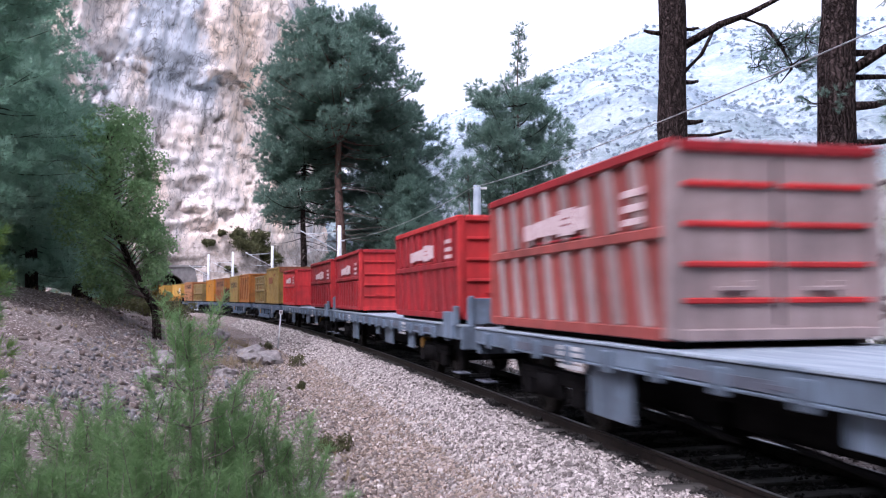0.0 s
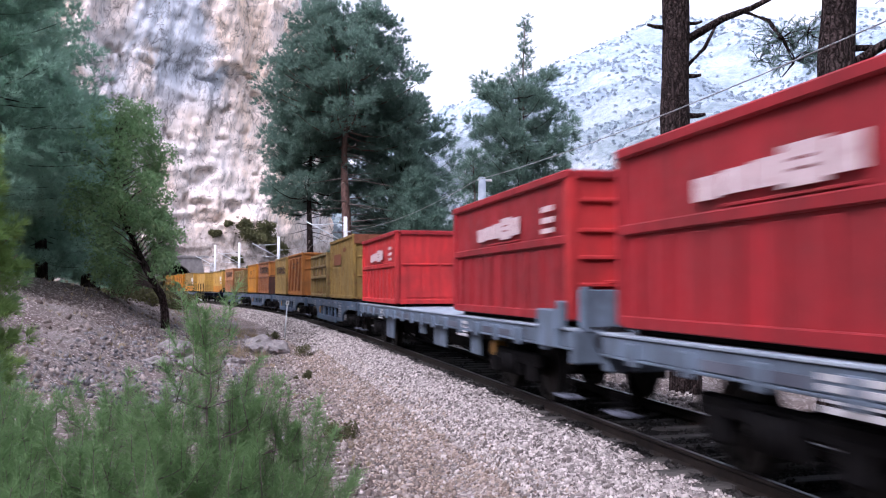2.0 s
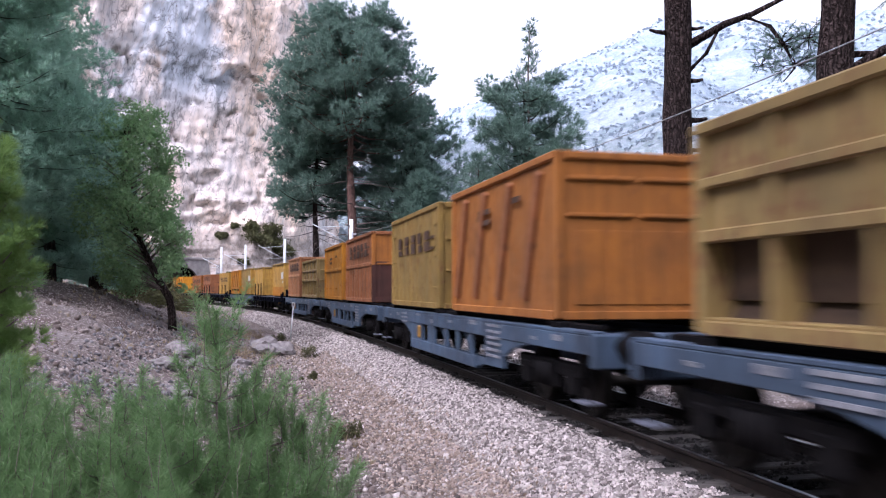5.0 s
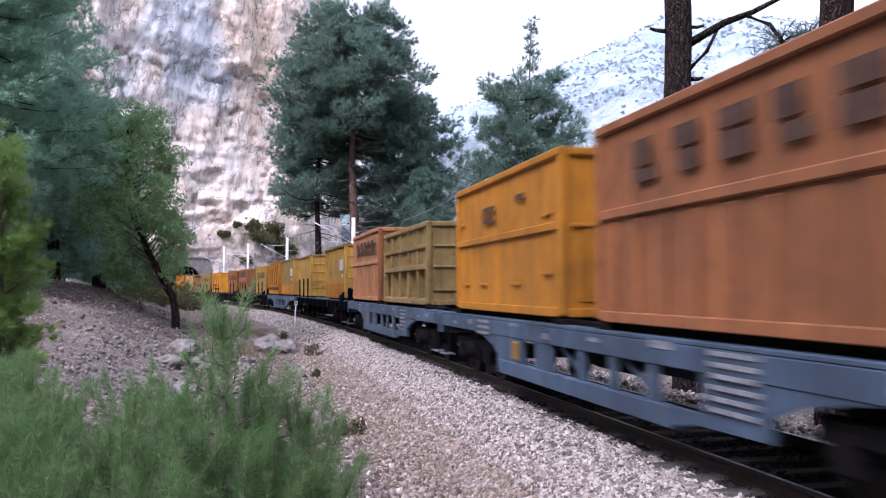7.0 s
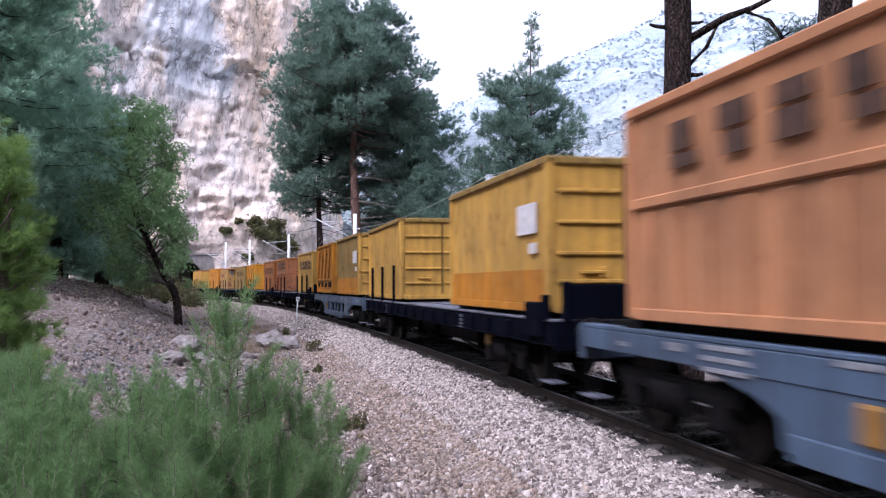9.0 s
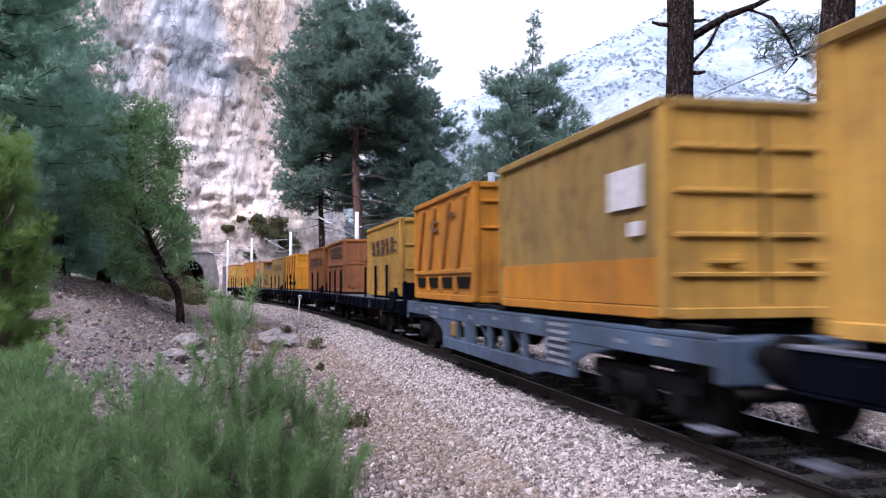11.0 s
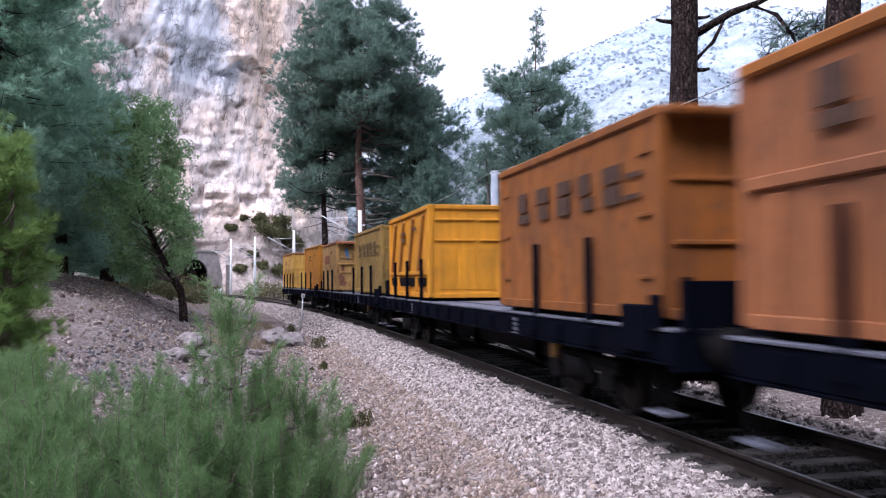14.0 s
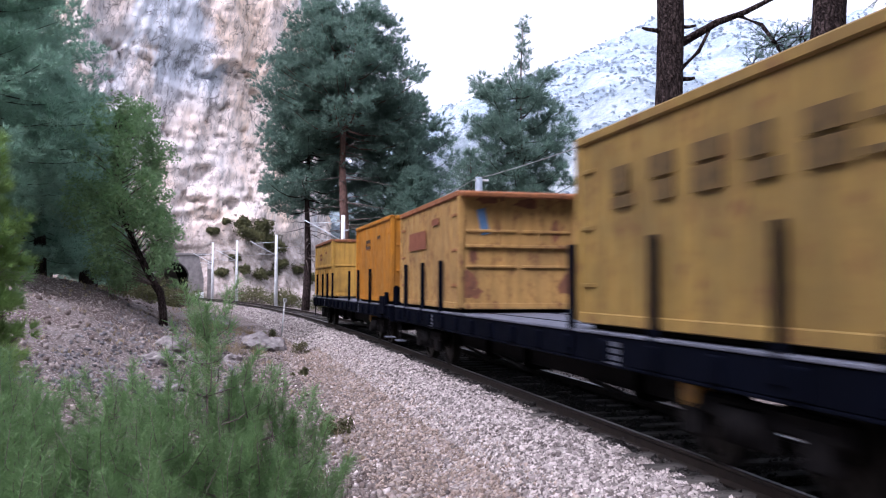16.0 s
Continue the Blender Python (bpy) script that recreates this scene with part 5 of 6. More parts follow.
def pine(at, height, base, radius, seed, needles, bark, limbs=90, per=70, blades=9, length=0.42, width=0.05, girth=0.28,
         droop=0.12, tip=1.0, bare=0, label="", spread=0.55, sag=0.0, dome=(), clump=None, even=0.6):
    """A pine: tapered trunk, limbs in loose whorls that carry rounded pads of needle tufts, dead lower limbs."""
    rng = np.random.RandomState(seed)
    x, y, z = at
    tree = new("pine_tree")
    tree.location = at
    tagged(tree, label, "tree", group="pine trees")
    lean = rng.uniform(-0.02, 0.02, 2)
    hs = np.linspace(-0.5, height, 9)
    path = [(lean[0] * h + 0.1 * math.sin(h * 0.5 + seed), lean[1] * h + 0.08 * math.cos(h * 0.4 + seed), h) for h in hs]
    rad = [girth * (1.08 - h / height) + 0.02 for h in hs]
    part("trunk", trunk_mesh(path, rad), bark, tree)
    rods, pts, dirs = [], [], []
    for i in range(limbs):
        f = (i + rng.uniform(0, 1)) / limbs
        h = base + (height - base) * f
        reach = radius * (math.sin(math.pi * min(1, 0.22 + 0.76 * f)) ** (0.8 * tip)) * rng.uniform(0.55, 1.08) * (1 - 0.25 * f * tip)
        if dome:
            reach = radius * math.sin(math.pi * (dome[0] + dome[1] * f)) ** 0.8 * rng.uniform(even, 1.06)
        reach = max(reach, 0.25)
        a = i * 2.4 + rng.uniform(-0.5, 0.5)
        if bare > 12 and f < 0.3 and math.sin(a) < -0.2 and i % 3:
            continue
        cx, cy = lean[0] * h, lean[1] * h
        rise = (0.10 + (0.25 if dome else 0.55) * f) * reach
        q = []
        for k in range(5):
            u = k / 4
            q.append((cx + math.cos(a) * reach * u, cy + math.sin(a) * reach * u, h + rise * u ** 1.5 - droop * reach * math.sin(math.pi * u) - sag * reach * u))
        rods.append((q, [(0.012 if sag else 0.03) * reach ** 0.5 * (1 - 0.85 * k / 4) + 0.004 for k in range(5)]))
        pads = 2 + int(round(3.5 * reach / radius))
        m = max(6, int(per * (0.25 + 0.75 * reach / radius) / pads))
        for c in range(pads):
            u = 1.0 if c == 0 else rng.uniform(0.3, 0.95)
            off = rng.normal(0, 0.22) * reach * (1.1 - 0.6 * u)
            hub = np.array([cx + math.cos(a) * reach * u - math.sin(a) * off, cy + math.sin(a) * reach * u + math.cos(a) * off,
                            h + rise * u ** 1.5 - droop * reach * math.sin(math.pi * u) - sag * reach * u + rng.normal(0.1, 0.12)])
            r = (clump or 0.2 + 0.15 * radius) * rng.uniform(0.65, 1.2) * (0.6 + 0.4 * reach / radius)
            d = rng.normal(0, 1, (m, 3))
            d /= np.linalg.norm(d, axis=1)[:, None]
            d[:, 2] = np.where(d[:, 2] < 0, d[:, 2] * 0.5, d[:, 2])
            pts.append(hub + d * (r, r, 0.6 * r) * rng.uniform(0.55, 1.0, (m, 1)))
            dirs.append(d * 0.8 + (math.cos(a) * 0.3, math.sin(a) * 0.3, 0.3))
    part("branchwork", tubes("branchwork", rods, 5), bark, tree)["kind"] = "stuff"
    if bare:
        dead = []
        for i in range(bare):
            h = base * (0.45 + 0.6 * i / bare)
            a = rng.uniform(0, 6.28)
            r = radius * rng.uniform(0.3, 0.75)
            dead.append(([(math.cos(a) * r * u, math.sin(a) * r * u, h + 0.25 * math.sin(3 * u + i) - 0.3 * u * u) for u in (0, 0.33, 0.66, 1)], [0.05, 0.035, 0.022, 0.01]))
        part("dead_branchwork", tubes("dead_branchwork", dead, 5), TWIG, tree, "bare grey dead branches")["kind"] = "stuff"
    v, f = spray(np.concatenate(pts), np.concatenate(dirs), blades, length, width, spread, rng)
    crown = part("crown", mesh_np("crown", v, f), needles, tree)
    crown["kind"] = "stuff"
    return tree


def gz(x, y):
    return float(ground_z(np.array([x]), np.array([y]))[0])


def leaf_ball(centres, radii, count, size, rng):
    """Small two-triangle leaves on the outsides of uneven clumps."""
    vs = []
    for c, r in zip(centres, radii):
        n = int(count * r * r)
        d = rng.normal(0, 1, (n, 3))
        d /= np.linalg.norm(d, axis=1)[:, None]
        p = np.asarray(c) + d * r * rng.uniform(0.45, 1.08, (n, 1)) * (1 + 0.25 * np.sin(d[:, :1] * 5 + d[:, 2:] * 4))
        nrm = d + rng.normal(0, 0.7, (n, 3))
        a = np.cross(nrm, rng.normal(0, 1, (n, 3)))
        a /= np.linalg.norm(a, axis=1)[:, None]
        b = np.cross(nrm, a)
        b /= np.linalg.norm(b, axis=1)[:, None]
        s = size * rng.uniform(0.6, 1.3, (n, 1))
        vs.append(np.stack([p - a * s, p - b * s * 0.5, p + a * s, p + b * s * 0.5], 1).reshape(-1, 3))
    v = np.concatenate(vs)
    return v, np.arange(len(v)).reshape(-1, 4)


# dark pines beyond the track
pine((-7.7, 66, gz(-7.7, 66)), 23.6, 13.4, 6.2, 5, PINE_FAR, BARK_RED, 120, 190, 13, 0.42, 0.05, 0.42, bare=26, label="tall dense black pine with bare lower trunk", spread=0.5, dome=(0.38, 0.52), even=0.72)
pine((-11.0, 68, gz(-11, 68)), 17.0, 8.2, 4.4, 6, PINE_FAR, BARK, 80, 150, 12, 0.42, 0.05, 0.30, bare=14, label="dark pine with spreading lower limbs", spread=0.5, dome=(0.36, 0.5))
pine((-3.6, 70, gz(-3.6, 70)), 18.8, 4.5, 5.0, 7, PINE_FAR, BARK, 120, 160, 12, 0.42, 0.05, 0.32, bare=8, label="dense dark pine with low branches", spread=0.5, dome=(0.36, 0.52), even=0.7)
pine((-2.3, 64, gz(-2.3, 64)), 11.5, 2.0, 3.0, 8, PINE_FAR, BARK, 80, 100, 11, 0.4, 0.05, 0.22, label="smaller bushy pine at the edge of the group", spread=0.5)
# the lone slender pine, its thin leader, and the small one beside it
pine((4.25, 46, gz(4.25, 46)), 14.0, 6.4, 3.0, 9, PINE_FAR, BARK, 56, 110, 11, 0.42, 0.04, 0.20, label="slender open pine with a thin ragged top", spread=0.55, dome=(0.30, 0.46), clump=0.55, even=0.6)
pine((4.15, 46.3, gz(4.25, 46)), 17.6, 12.5, 0.7, 10, PINE_FAR, TWIG, 22, 16, 7, 0.3, 0.03, 0.09, label="thin dead-topped pine leader", clump=0.22)
pine((1.5, 44, gz(1.5, 44)), 9.4, 7.4, 0.95, 11, PINE_FAR, TWIG, 14, 30, 9, 0.36, 0.035, 0.09, label="small thin pine with a tufted top", clump=0.35)
# shaded pines on the bank
for px, py, hh, rr, sd, nn in ((-14.9, 27.0, 17.5, 3.9, 21, 190), (-18.0, 29.5, 18, 4.6, 22, 170), (-19.0, 38, 17, 4.4, 23, 130), (-18.6, 44, 10, 2.8, 24, 90),
                               (-21.5, 46, 12, 3.4, 25, 90), (-23, 34, 18, 4.6, 26, 110), (-16.2, 34, 9.0, 2.4, 27, 90), (-26, 48, 19, 5, 28, 100), (-22, 40, 8, 3.2, 29, 90), (-30, 58, 16, 5, 30, 90), (-25, 60, 12, 4, 33, 80), (-29.5, 72, 10, 3.2, 34, 70), (-33, 80, 11, 3.6, 35, 70), (-24.5, 58, 6, 2.6, 36, 60)):
    pine((px, py, gz(px, py)), hh, 2.4 if sd in (21, 22) else 1.2, rr, sd, PINE_LEFT, BARK, int(nn * 0.8), 170, 13, 0.26, 0.03, 0.22,
         label="dark shaded pine on the stony bank", spread=0.6, sag=0.25, droop=0.05)
# bright young pine close to the path
pine((-4.25, 7.6, gz(-4.25, 7.6)), 3.05, 0.5, 0.6, 31, PINE_BRIGHT, TWIG, 60, 80, 30, 0.12, 0.005, 0.05, clump=0.14, label="bright green young pine beside the path", spread=0.5)
pine((-5.1, 8.6, gz(-5.1, 8.6)), 3.3, 0.5, 0.8, 32, BUSH, TWIG, 60, 70, 28, 0.12, 0.005, 0.05, clump=0.16, label="young green pine beside the path", spread=0.5)


def leaning_tree():
    """The light green broad-leaved tree that leans over the bank."""
    rng = np.random.RandomState(41)
    tree = new("leaning_tree")
    tagged(tree, "light green broad-leaved tree with a bent trunk on the bank", "tree")
    g = gz(-10.2, 31)
    tree.location = (-10.2, 31, g)
    path = [(0.02, 0, -0.4), (0, 0, 0.5), (-0.12, 0, 1.2), (-0.5, 0.05, 1.75), (-1.1, 0.1, 2.9), (-1.75, 0.1, 4.4), (-2.0, 0.1, 6.0), (-1.9, 0.1, 7.4)]
    part("trunk", trunk_mesh(path, [0.17, 0.15, 0.14, 0.13, 0.11, 0.085, 0.06, 0.03]), BARK, tree)
    cs, rs, rods = [], [], []
    for i in range(125):
        t = (i + rng.uniform(0, 1)) / 125
        z = 1.55 + 6.5 * t
        cx = np.interp(z, [1.5, 3, 5, 8], [-0.9, -1.2, -1.5, -1.75])
        w = np.interp(t, [0, 0.3, 0.6, 1.0], [1.25, 1.9, 1.75, 1.1])
        a = rng.uniform(0, 6.28)
        r = w * rng.uniform(0.15, 1.25) ** 0.5
        c = (cx + math.cos(a) * r, 0.1 + math.sin(a) * r, z)
        cs.append(c)
        rs.append(rng.uniform(0.22, 0.62))
        root = (float(np.interp(z - 0.8, [0.5, 1.75, 2.9, 4.4, 6, 7.4], [0, -0.5, -1.1, -1.75, -2.0, -1.9])), 0.1, max(1.4, z - 0.8))
        rods.append(([root, ((root[0] + c[0]) / 2, (root[1] + c[1]) / 2, (root[2] + z) / 2 + 0.1), c], [0.022, 0.014, 0.006]))
    part("branchwork", tubes("branchwork", rods, 5), TWIG, tree)["kind"] = "stuff"
    v, f = leaf_ball(cs, rs, 1050, 0.07, rng)
    part("crown", mesh_np("crown", v, f), BROAD, tree)["kind"] = "stuff"


leaning_tree()


def bare_pine(at, girth, lean, stubs, label, limb=(), needle_at=()):
    """A tall near pine of which the trunk, broken stubs and a few sparse boughs show."""
    rng = np.random.RandomState(int(at[0] * 100))
    tree = new("pine_tree")
    tree.location = at
    tagged(tree, label, "tree", group="pine trees")
    hs = np.linspace(-0.8, 15, 26)
    path = [(lean * h + 0.05 * math.sin(h * 0.9), 0.03 * math.cos(h), h) for h in hs]
    part("trunk", tubes("trunk", [(path, [girth * (1.05 - 0.022 * h) * rng.uniform(0.97, 1.04) for h in hs])], 22, 0.06), BARK, tree)
    for h, a, ln, r in stubs:
        x0 = lean * h
        part("stub", tubes("stub", [([(x0 + math.cos(a) * girth * 0.7, math.sin(a) * girth * 0.7, h), (x0 + math.cos(a) * (girth + ln * 0.5), math.sin(a) * (girth + ln * 0.5), h + 0.04 * ln), (x0 + math.cos(a) * (girth + ln), math.sin(a) * (girth + ln), h + 0.16 * ln)], [r, r * 0.75, r * 0.5])], 8, 0.1), BARK, tree)
    for q, r in limb:
        part("limb", tubes("limb", [(q, r)], 8, 0.06), BARK, tree)
    pts, dirs = [], []
    twigs = []
    for c, r, n in needle_at:
        c = np.asarray(c, float)
        for _ in range(n):
            d = rng.normal(0, 1, 3)
            d[2] = d[2] * 0.5 + 0.15
            d /= np.linalg.norm(d)
            e = c + d * r * rng.uniform(0.4, 1)
            bend = (c + e) / 2 + rng.normal(0, 0.05, 3)
            twigs.append(([tuple(c), tuple(bend), tuple(e)], [0.013, 0.009, 0.004]))
            for _ in range(4):
                q = bend + (e - bend) * rng.uniform(0.2, 1.0)
                f = q + (d + rng.normal(0, 0.7, 3)) * r * 0.22
                twigs.append(([tuple(q), tuple((q + f) / 2 + (0, 0, 0.015)), tuple(f)], [0.006, 0.005, 0.003]))
                for u in (0.5, 0.75, 1.0):
                    pts.append(q + (f - q) * u)
                    dirs.append((f - q) / (np.linalg.norm(f - q) + 1e-6))
    if pts:
        part("twig_work", tubes("twig_work", twigs, 4), BARK, tree)["kind"] = "stuff"
        v, f = spray(np.array(pts), np.array(dirs), 14, 0.10, 0.006, 0.6, rng)
        part("crown", mesh_np("crown", v, f), PINE_FAR, tree)["kind"] = "stuff"
    return tree


z1, z2 = gz(5.2, 19.2), gz(6.4, 14.3)
bare_pine((5.30, 19.2, z1), 0.34, -0.018, [(7.1, 0.1, 0.25, 0.06), (6.2, 0.2, 0.35, 0.07), (5.5, 0.0, 0.2, 0.05), (5.3, 0.1, 0.2, 0.05), (8.2, 3.3, 0.3, 0.06), (8.3, 0.05, 0.3, 0.05), (3.9, 0.15, 1.3, 0.05), (5.9, 0.25, 1.1, 0.045)],
          "tall pine with dark plated bark and broken stubs",
          limb=[([(0.1, 0, 7.9), (0.9, -0.2, 8.35), (1.5, -0.3, 8.55), (2.3, -0.4, 8.95), (3.1, -0.4, 9.3)], [0.10, 0.08, 0.06, 0.045, 0.02]),
                ([(1.3, -0.28, 8.5), (1.8, -0.5, 8.2), (2.1, -0.6, 7.7), (2.25, -0.7, 7.2), (2.0, -0.7, 6.9)], [0.06, 0.05, 0.042, 0.03, 0.015]),
                ([(0.1, 0, 7.3), (0.5, -0.1, 7.7), (0.75, -0.15, 8.2)], [0.06, 0.045, 0.03])],
          needle_at=[((2.0, -0.6, 7.75), 0.6, 26), ((2.6, -0.6, 7.9), 0.6, 28), ((2.3, -0.65, 7.3), 0.55, 22), ((3.0, -0.6, 7.5), 0.5, 18), ((1.6, -0.5, 7.3), 0.4, 10)])
bare_pine((6.4, 14.3, z2), 0.31, 0.028, [(1.9, 0.0, 0.55, 0.06), (2.2, 0.3, 1.2, 0.055), (2.9, 0.1, 0.4, 0.05), (3.5, 0.0, 0.3, 0.05), (4.1, 0.1, 0.7, 0.06), (4.8, 0.15, 0.9, 0.06), (5.4, -0.1, 0.5, 0.08), (5.9, 0.2, 1.4, 0.05), (6.3, 0.1, 0.8, 0.06)],
          "stout pine trunk with many dead stubs beside the line",
          limb=[([(0.2, 0, 5.9), (0.9, -0.1, 6.35), (1.6, -0.2, 6.6), (2.3, -0.2, 6.7)], [0.09, 0.075, 0.055, 0.03]),
                ([(0.2, 0, 2.3), (0.8, -0.1, 2.05), (1.1, -0.15, 1.75), (1.5, -0.2, 1.6)], [0.07, 0.055, 0.035, 0.015])],
          needle_at=[((1.9, -0.2, 6.7), 0.6, 18), ((1.2, -0.3, 5.3), 0.6, 16), ((-0.25, -0.3, 5.4), 0.35, 8), ((1.5, -0.2, 7.3), 0.6, 16)])


def shrub(at, size, mat, seed, label, squash=0.7, leaf=0.06, dens=420):
    rng = np.random.RandomState(seed)
    ob = new("shrub")
    ob.location = at
    tagged(ob, label, "shrub", group="shrubs")
    n = 9
    cs = [(rng.normal(0, 0.42) * size, rng.normal(0, 0.42) * size, size * squash * rng.uniform(0.25, 1.0)) for _ in range(n)]
    part("stem", tubes("stem", [([(0, 0, -0.2), (c[0] * 0.5, c[1] * 0.5, c[2] * 0.6), c], [0.03 * size, 0.02 * size, 0.006 * size]) for c in cs], 5), TWIG, ob)
    v, f = leaf_ball(cs, [size * rng.uniform(0.28, 0.5) for _ in range(n)], dens / size / size, leaf, rng)
    part("foliage", mesh_np("foliage", v, f), mat, ob)["kind"] = "stuff"
    return ob

# ---------------------------------------------------------------- shrubs, grass and the young pines by the path
rng = np.random.RandomState(77)
for i, (x, y, size) in enumerate(((11.5, 24, 1.6), (13.5, 27, 2.0), (10.8, 30, 1.7), (14.5, 31, 2.2), (9.6, 33, 1.4), (16.5, 36, 2.4), (12.2, 38, 1.8), (8.6, 27, 1.1), (19, 40, 2.6), (10, 44, 2), (15, 48, 2.6), (21, 50, 3))):
    shrub((x, y, gz(x, y)), size, SHRUB if i % 3 else BROAD, 100 + i, "olive green shrub on the slope below the line", 0.9, 0.07, 1500)
rng = np.random.RandomState(78)
for i in range(34):
    x, y, z = SURFACE["outcrop"][rng.randint(0, len(SURFACE["outcrop"]) // 2)]
    shrub((float(x), float(y) - 0.4, float(z) - 0.3), rng.uniform(0.9, 2.2), SAGE, 500 + i, "grey-green bush growing on the crag", 0.8, 0.11, 500)
for i in range(30):
    y = rng.uniform(34, 62)
    x = y * rng.uniform(0.26, 0.62)
    shrub((x, y, gz(x, y)), rng.uniform(1.3, 2.8), SAGE if i % 3 else BROAD, 560 + i, "grey-green bush on the valley floor", 0.85, 0.10, 700)
for i in range(60):
    x, y, z = SURFACE["mountain"][rng.randint(118, 250), rng.randint(2, 62)]
    shrub((float(x), float(y), float(z) - 0.2), rng.uniform(1.0, 2.6), SAGE if i % 4 else BROAD, 620 + i, "grey-green bush low on the mountain slope", 0.85, 0.13, 520)
for i, (s, d, size) in enumerate(((70, -6.5, 1.7), (84, -6.0, 2.2), (92, -7.5, 2.6), (101, -6.5, 2.4), (108, -8, 2.8), (62, -7, 1.6), (116, -9, 3.0), (60, -13, 2.2), (80, 6.5, 0.9), (95, 7.5, 1.2), (112, 7, 1.5))):
    x, y, _ = line(s, d)
    shrub((float(x), float(y), gz(float(x), float(y))), size, SHRUB, 130 + i, "dark low shrub beside the track", 0.65, 0.12, 700)
for i, (x, y, size) in enumerate(((-31.5, 80, 2.4), (-28.6, 76, 2.0), (-34, 86, 2.6), (-29.5, 83, 2.2), (-32.6, 90, 2.8), (-27.2, 79, 1.8), (-30.4, 94, 2.6), (-26.6, 86, 1.7), (-36, 92, 3.0))):
    shrub((x, y, gz(x, y)), size, SHRUB, 190 + i, "dark undergrowth bush at the edge of the wood", 0.8, 0.13, 700)
for i, (slope, z, size) in enumerate(((-0.228, 10.4, 2.6), (-0.221, 9.4, 3.0), (-0.212, 10.6, 3.0), (-0.204, 9.2, 2.8), (-0.216, 12.0, 2.0), (-0.198, 8.0, 2.4), (-0.232, 12.2, 1.8), (-0.27, 10.5, 1.2), (-0.255, 12.4, 1.0), (-0.245, 6.6, 1.3), (-0.19, 5.2, 1.8), (-0.175, 4.4, 2.0), (-0.235, 4.2, 1.5), (-0.215, 3.4, 1.8), (-0.2, 4.0, 1.5), (-0.26, 4.0, 1.3), (-0.16, 3.2, 2.0))):
    x, y, z = on_cliff(slope, z)
    shrub((float(x), float(y) - 0.3, float(z) - 0.5), size, SHRUB, 150 + i, "dark shrub rooted in the cliff", 0.5, 0.2, 1100)
for i, (s, d, size) in enumerate(((19.6, 3.0, 0.34), (3.6, 3.75, 0.26), (29, 3.3, 0.3), (12.4, 3.6, 0.18))):
    x, y, _ = line(s, d)
    shrub((float(x), float(y), gz(float(x), float(y)) - 0.03), size, SHRUB, 170 + i, "small dry weed tuft on the stony verge", 1.1, 0.022, 900)


def sapling(x, y, tip, spread, seed, needles, whorls=9):
    """A young pine: stem, whorls of upturned shoots, long soft needles."""
    rng = np.random.RandomState(seed)
    g = gz(x, y)
    ob = new("young_pine")
    ob.location = (x, y, g)
    tagged(ob, "bushy young pine with long soft green needles", "young pine", group="young pines")
    h = tip + 0.05 - g
    rods = [([(0, 0, -0.1), (0.02, 0.01, h * 0.5), (0, 0, h - 0.06)], [0.016, 0.010, 0.003])]
    pts, dirs = [], []

    def plume(a, b, n):
        """Needles all round a shoot from a to b, swept towards its tip."""
        a, b = np.asarray(a, float), np.asarray(b, float)
        d = (b - a) / np.linalg.norm(b - a)
        u = rng.uniform(0.0, 1.0, n) ** 0.8
        r = rng.normal(0, 1, (n, 3))
        r -= (r @ d)[:, None] * d
        r /= np.linalg.norm(r, axis=1)[:, None]
        pts.append(a + (b - a) * u[:, None])
        dirs.append(d * rng.uniform(0.3, 0.9, (n, 1)) + r * rng.uniform(0.6, 1.2, (n, 1)) * (1.2 - 0.5 * u[:, None]))

    plume((0, 0, h - 0.34), (0, 0, h - 0.05), 520)
    for w in range(whorls):
        hw = h - 0.22 - (h * 0.8 - 0.2) * (w / whorls) ** 1.1
        down = h - hw
        for k in range(5):
            a = 2 * math.pi * (k + rng.uniform(-0.3, 0.3)) / 5 + w * 0.7
            ln = min(spread, 0.07 + down * 0.36) * rng.uniform(0.6, 1.1)
            rise = rng.uniform(0.13, 0.26)
            mid = (math.cos(a) * ln, math.sin(a) * ln, hw + ln * 0.45)
            end = (mid[0] * 1.1 + rng.normal(0, 0.04), mid[1] * 1.1 + rng.normal(0, 0.04), mid[2] + rise)
            rods.append(([(0, 0, hw), (mid[0] * 0.6, mid[1] * 0.6, hw + ln * 0.2), mid, end], [0.004, 0.003, 0.002, 0.0012]))
            plume((mid[0] * 0.5, mid[1] * 0.5, mid[2] - 0.07), end, int(700 * rise) + 60)
            if ln > 0.16:
                u = rng.uniform(0.4, 0.8)
                p = np.array([mid[0] * u, mid[1] * u, hw + ln * 0.3 * u])
                e = p + np.array([rng.normal(0, 0.05), rng.normal(0, 0.05), rng.uniform(0.10, 0.2)])
                rods.append(([tuple(p), tuple((p + e) / 2), tuple(e)], [0.003, 0.0025, 0.0015]))
                plume(p, e, 48)
    part("stem", tubes("stem", rods, 5), TWIG, ob)
    p, d = np.concatenate(pts), np.concatenate(dirs)
    v, f = spray(p, d, 1, 0.078, 0.0032, 0.2, rng, 0.03)
    part("needles", mesh_np("needles", v, f), needles, ob)["kind"] = "stuff"


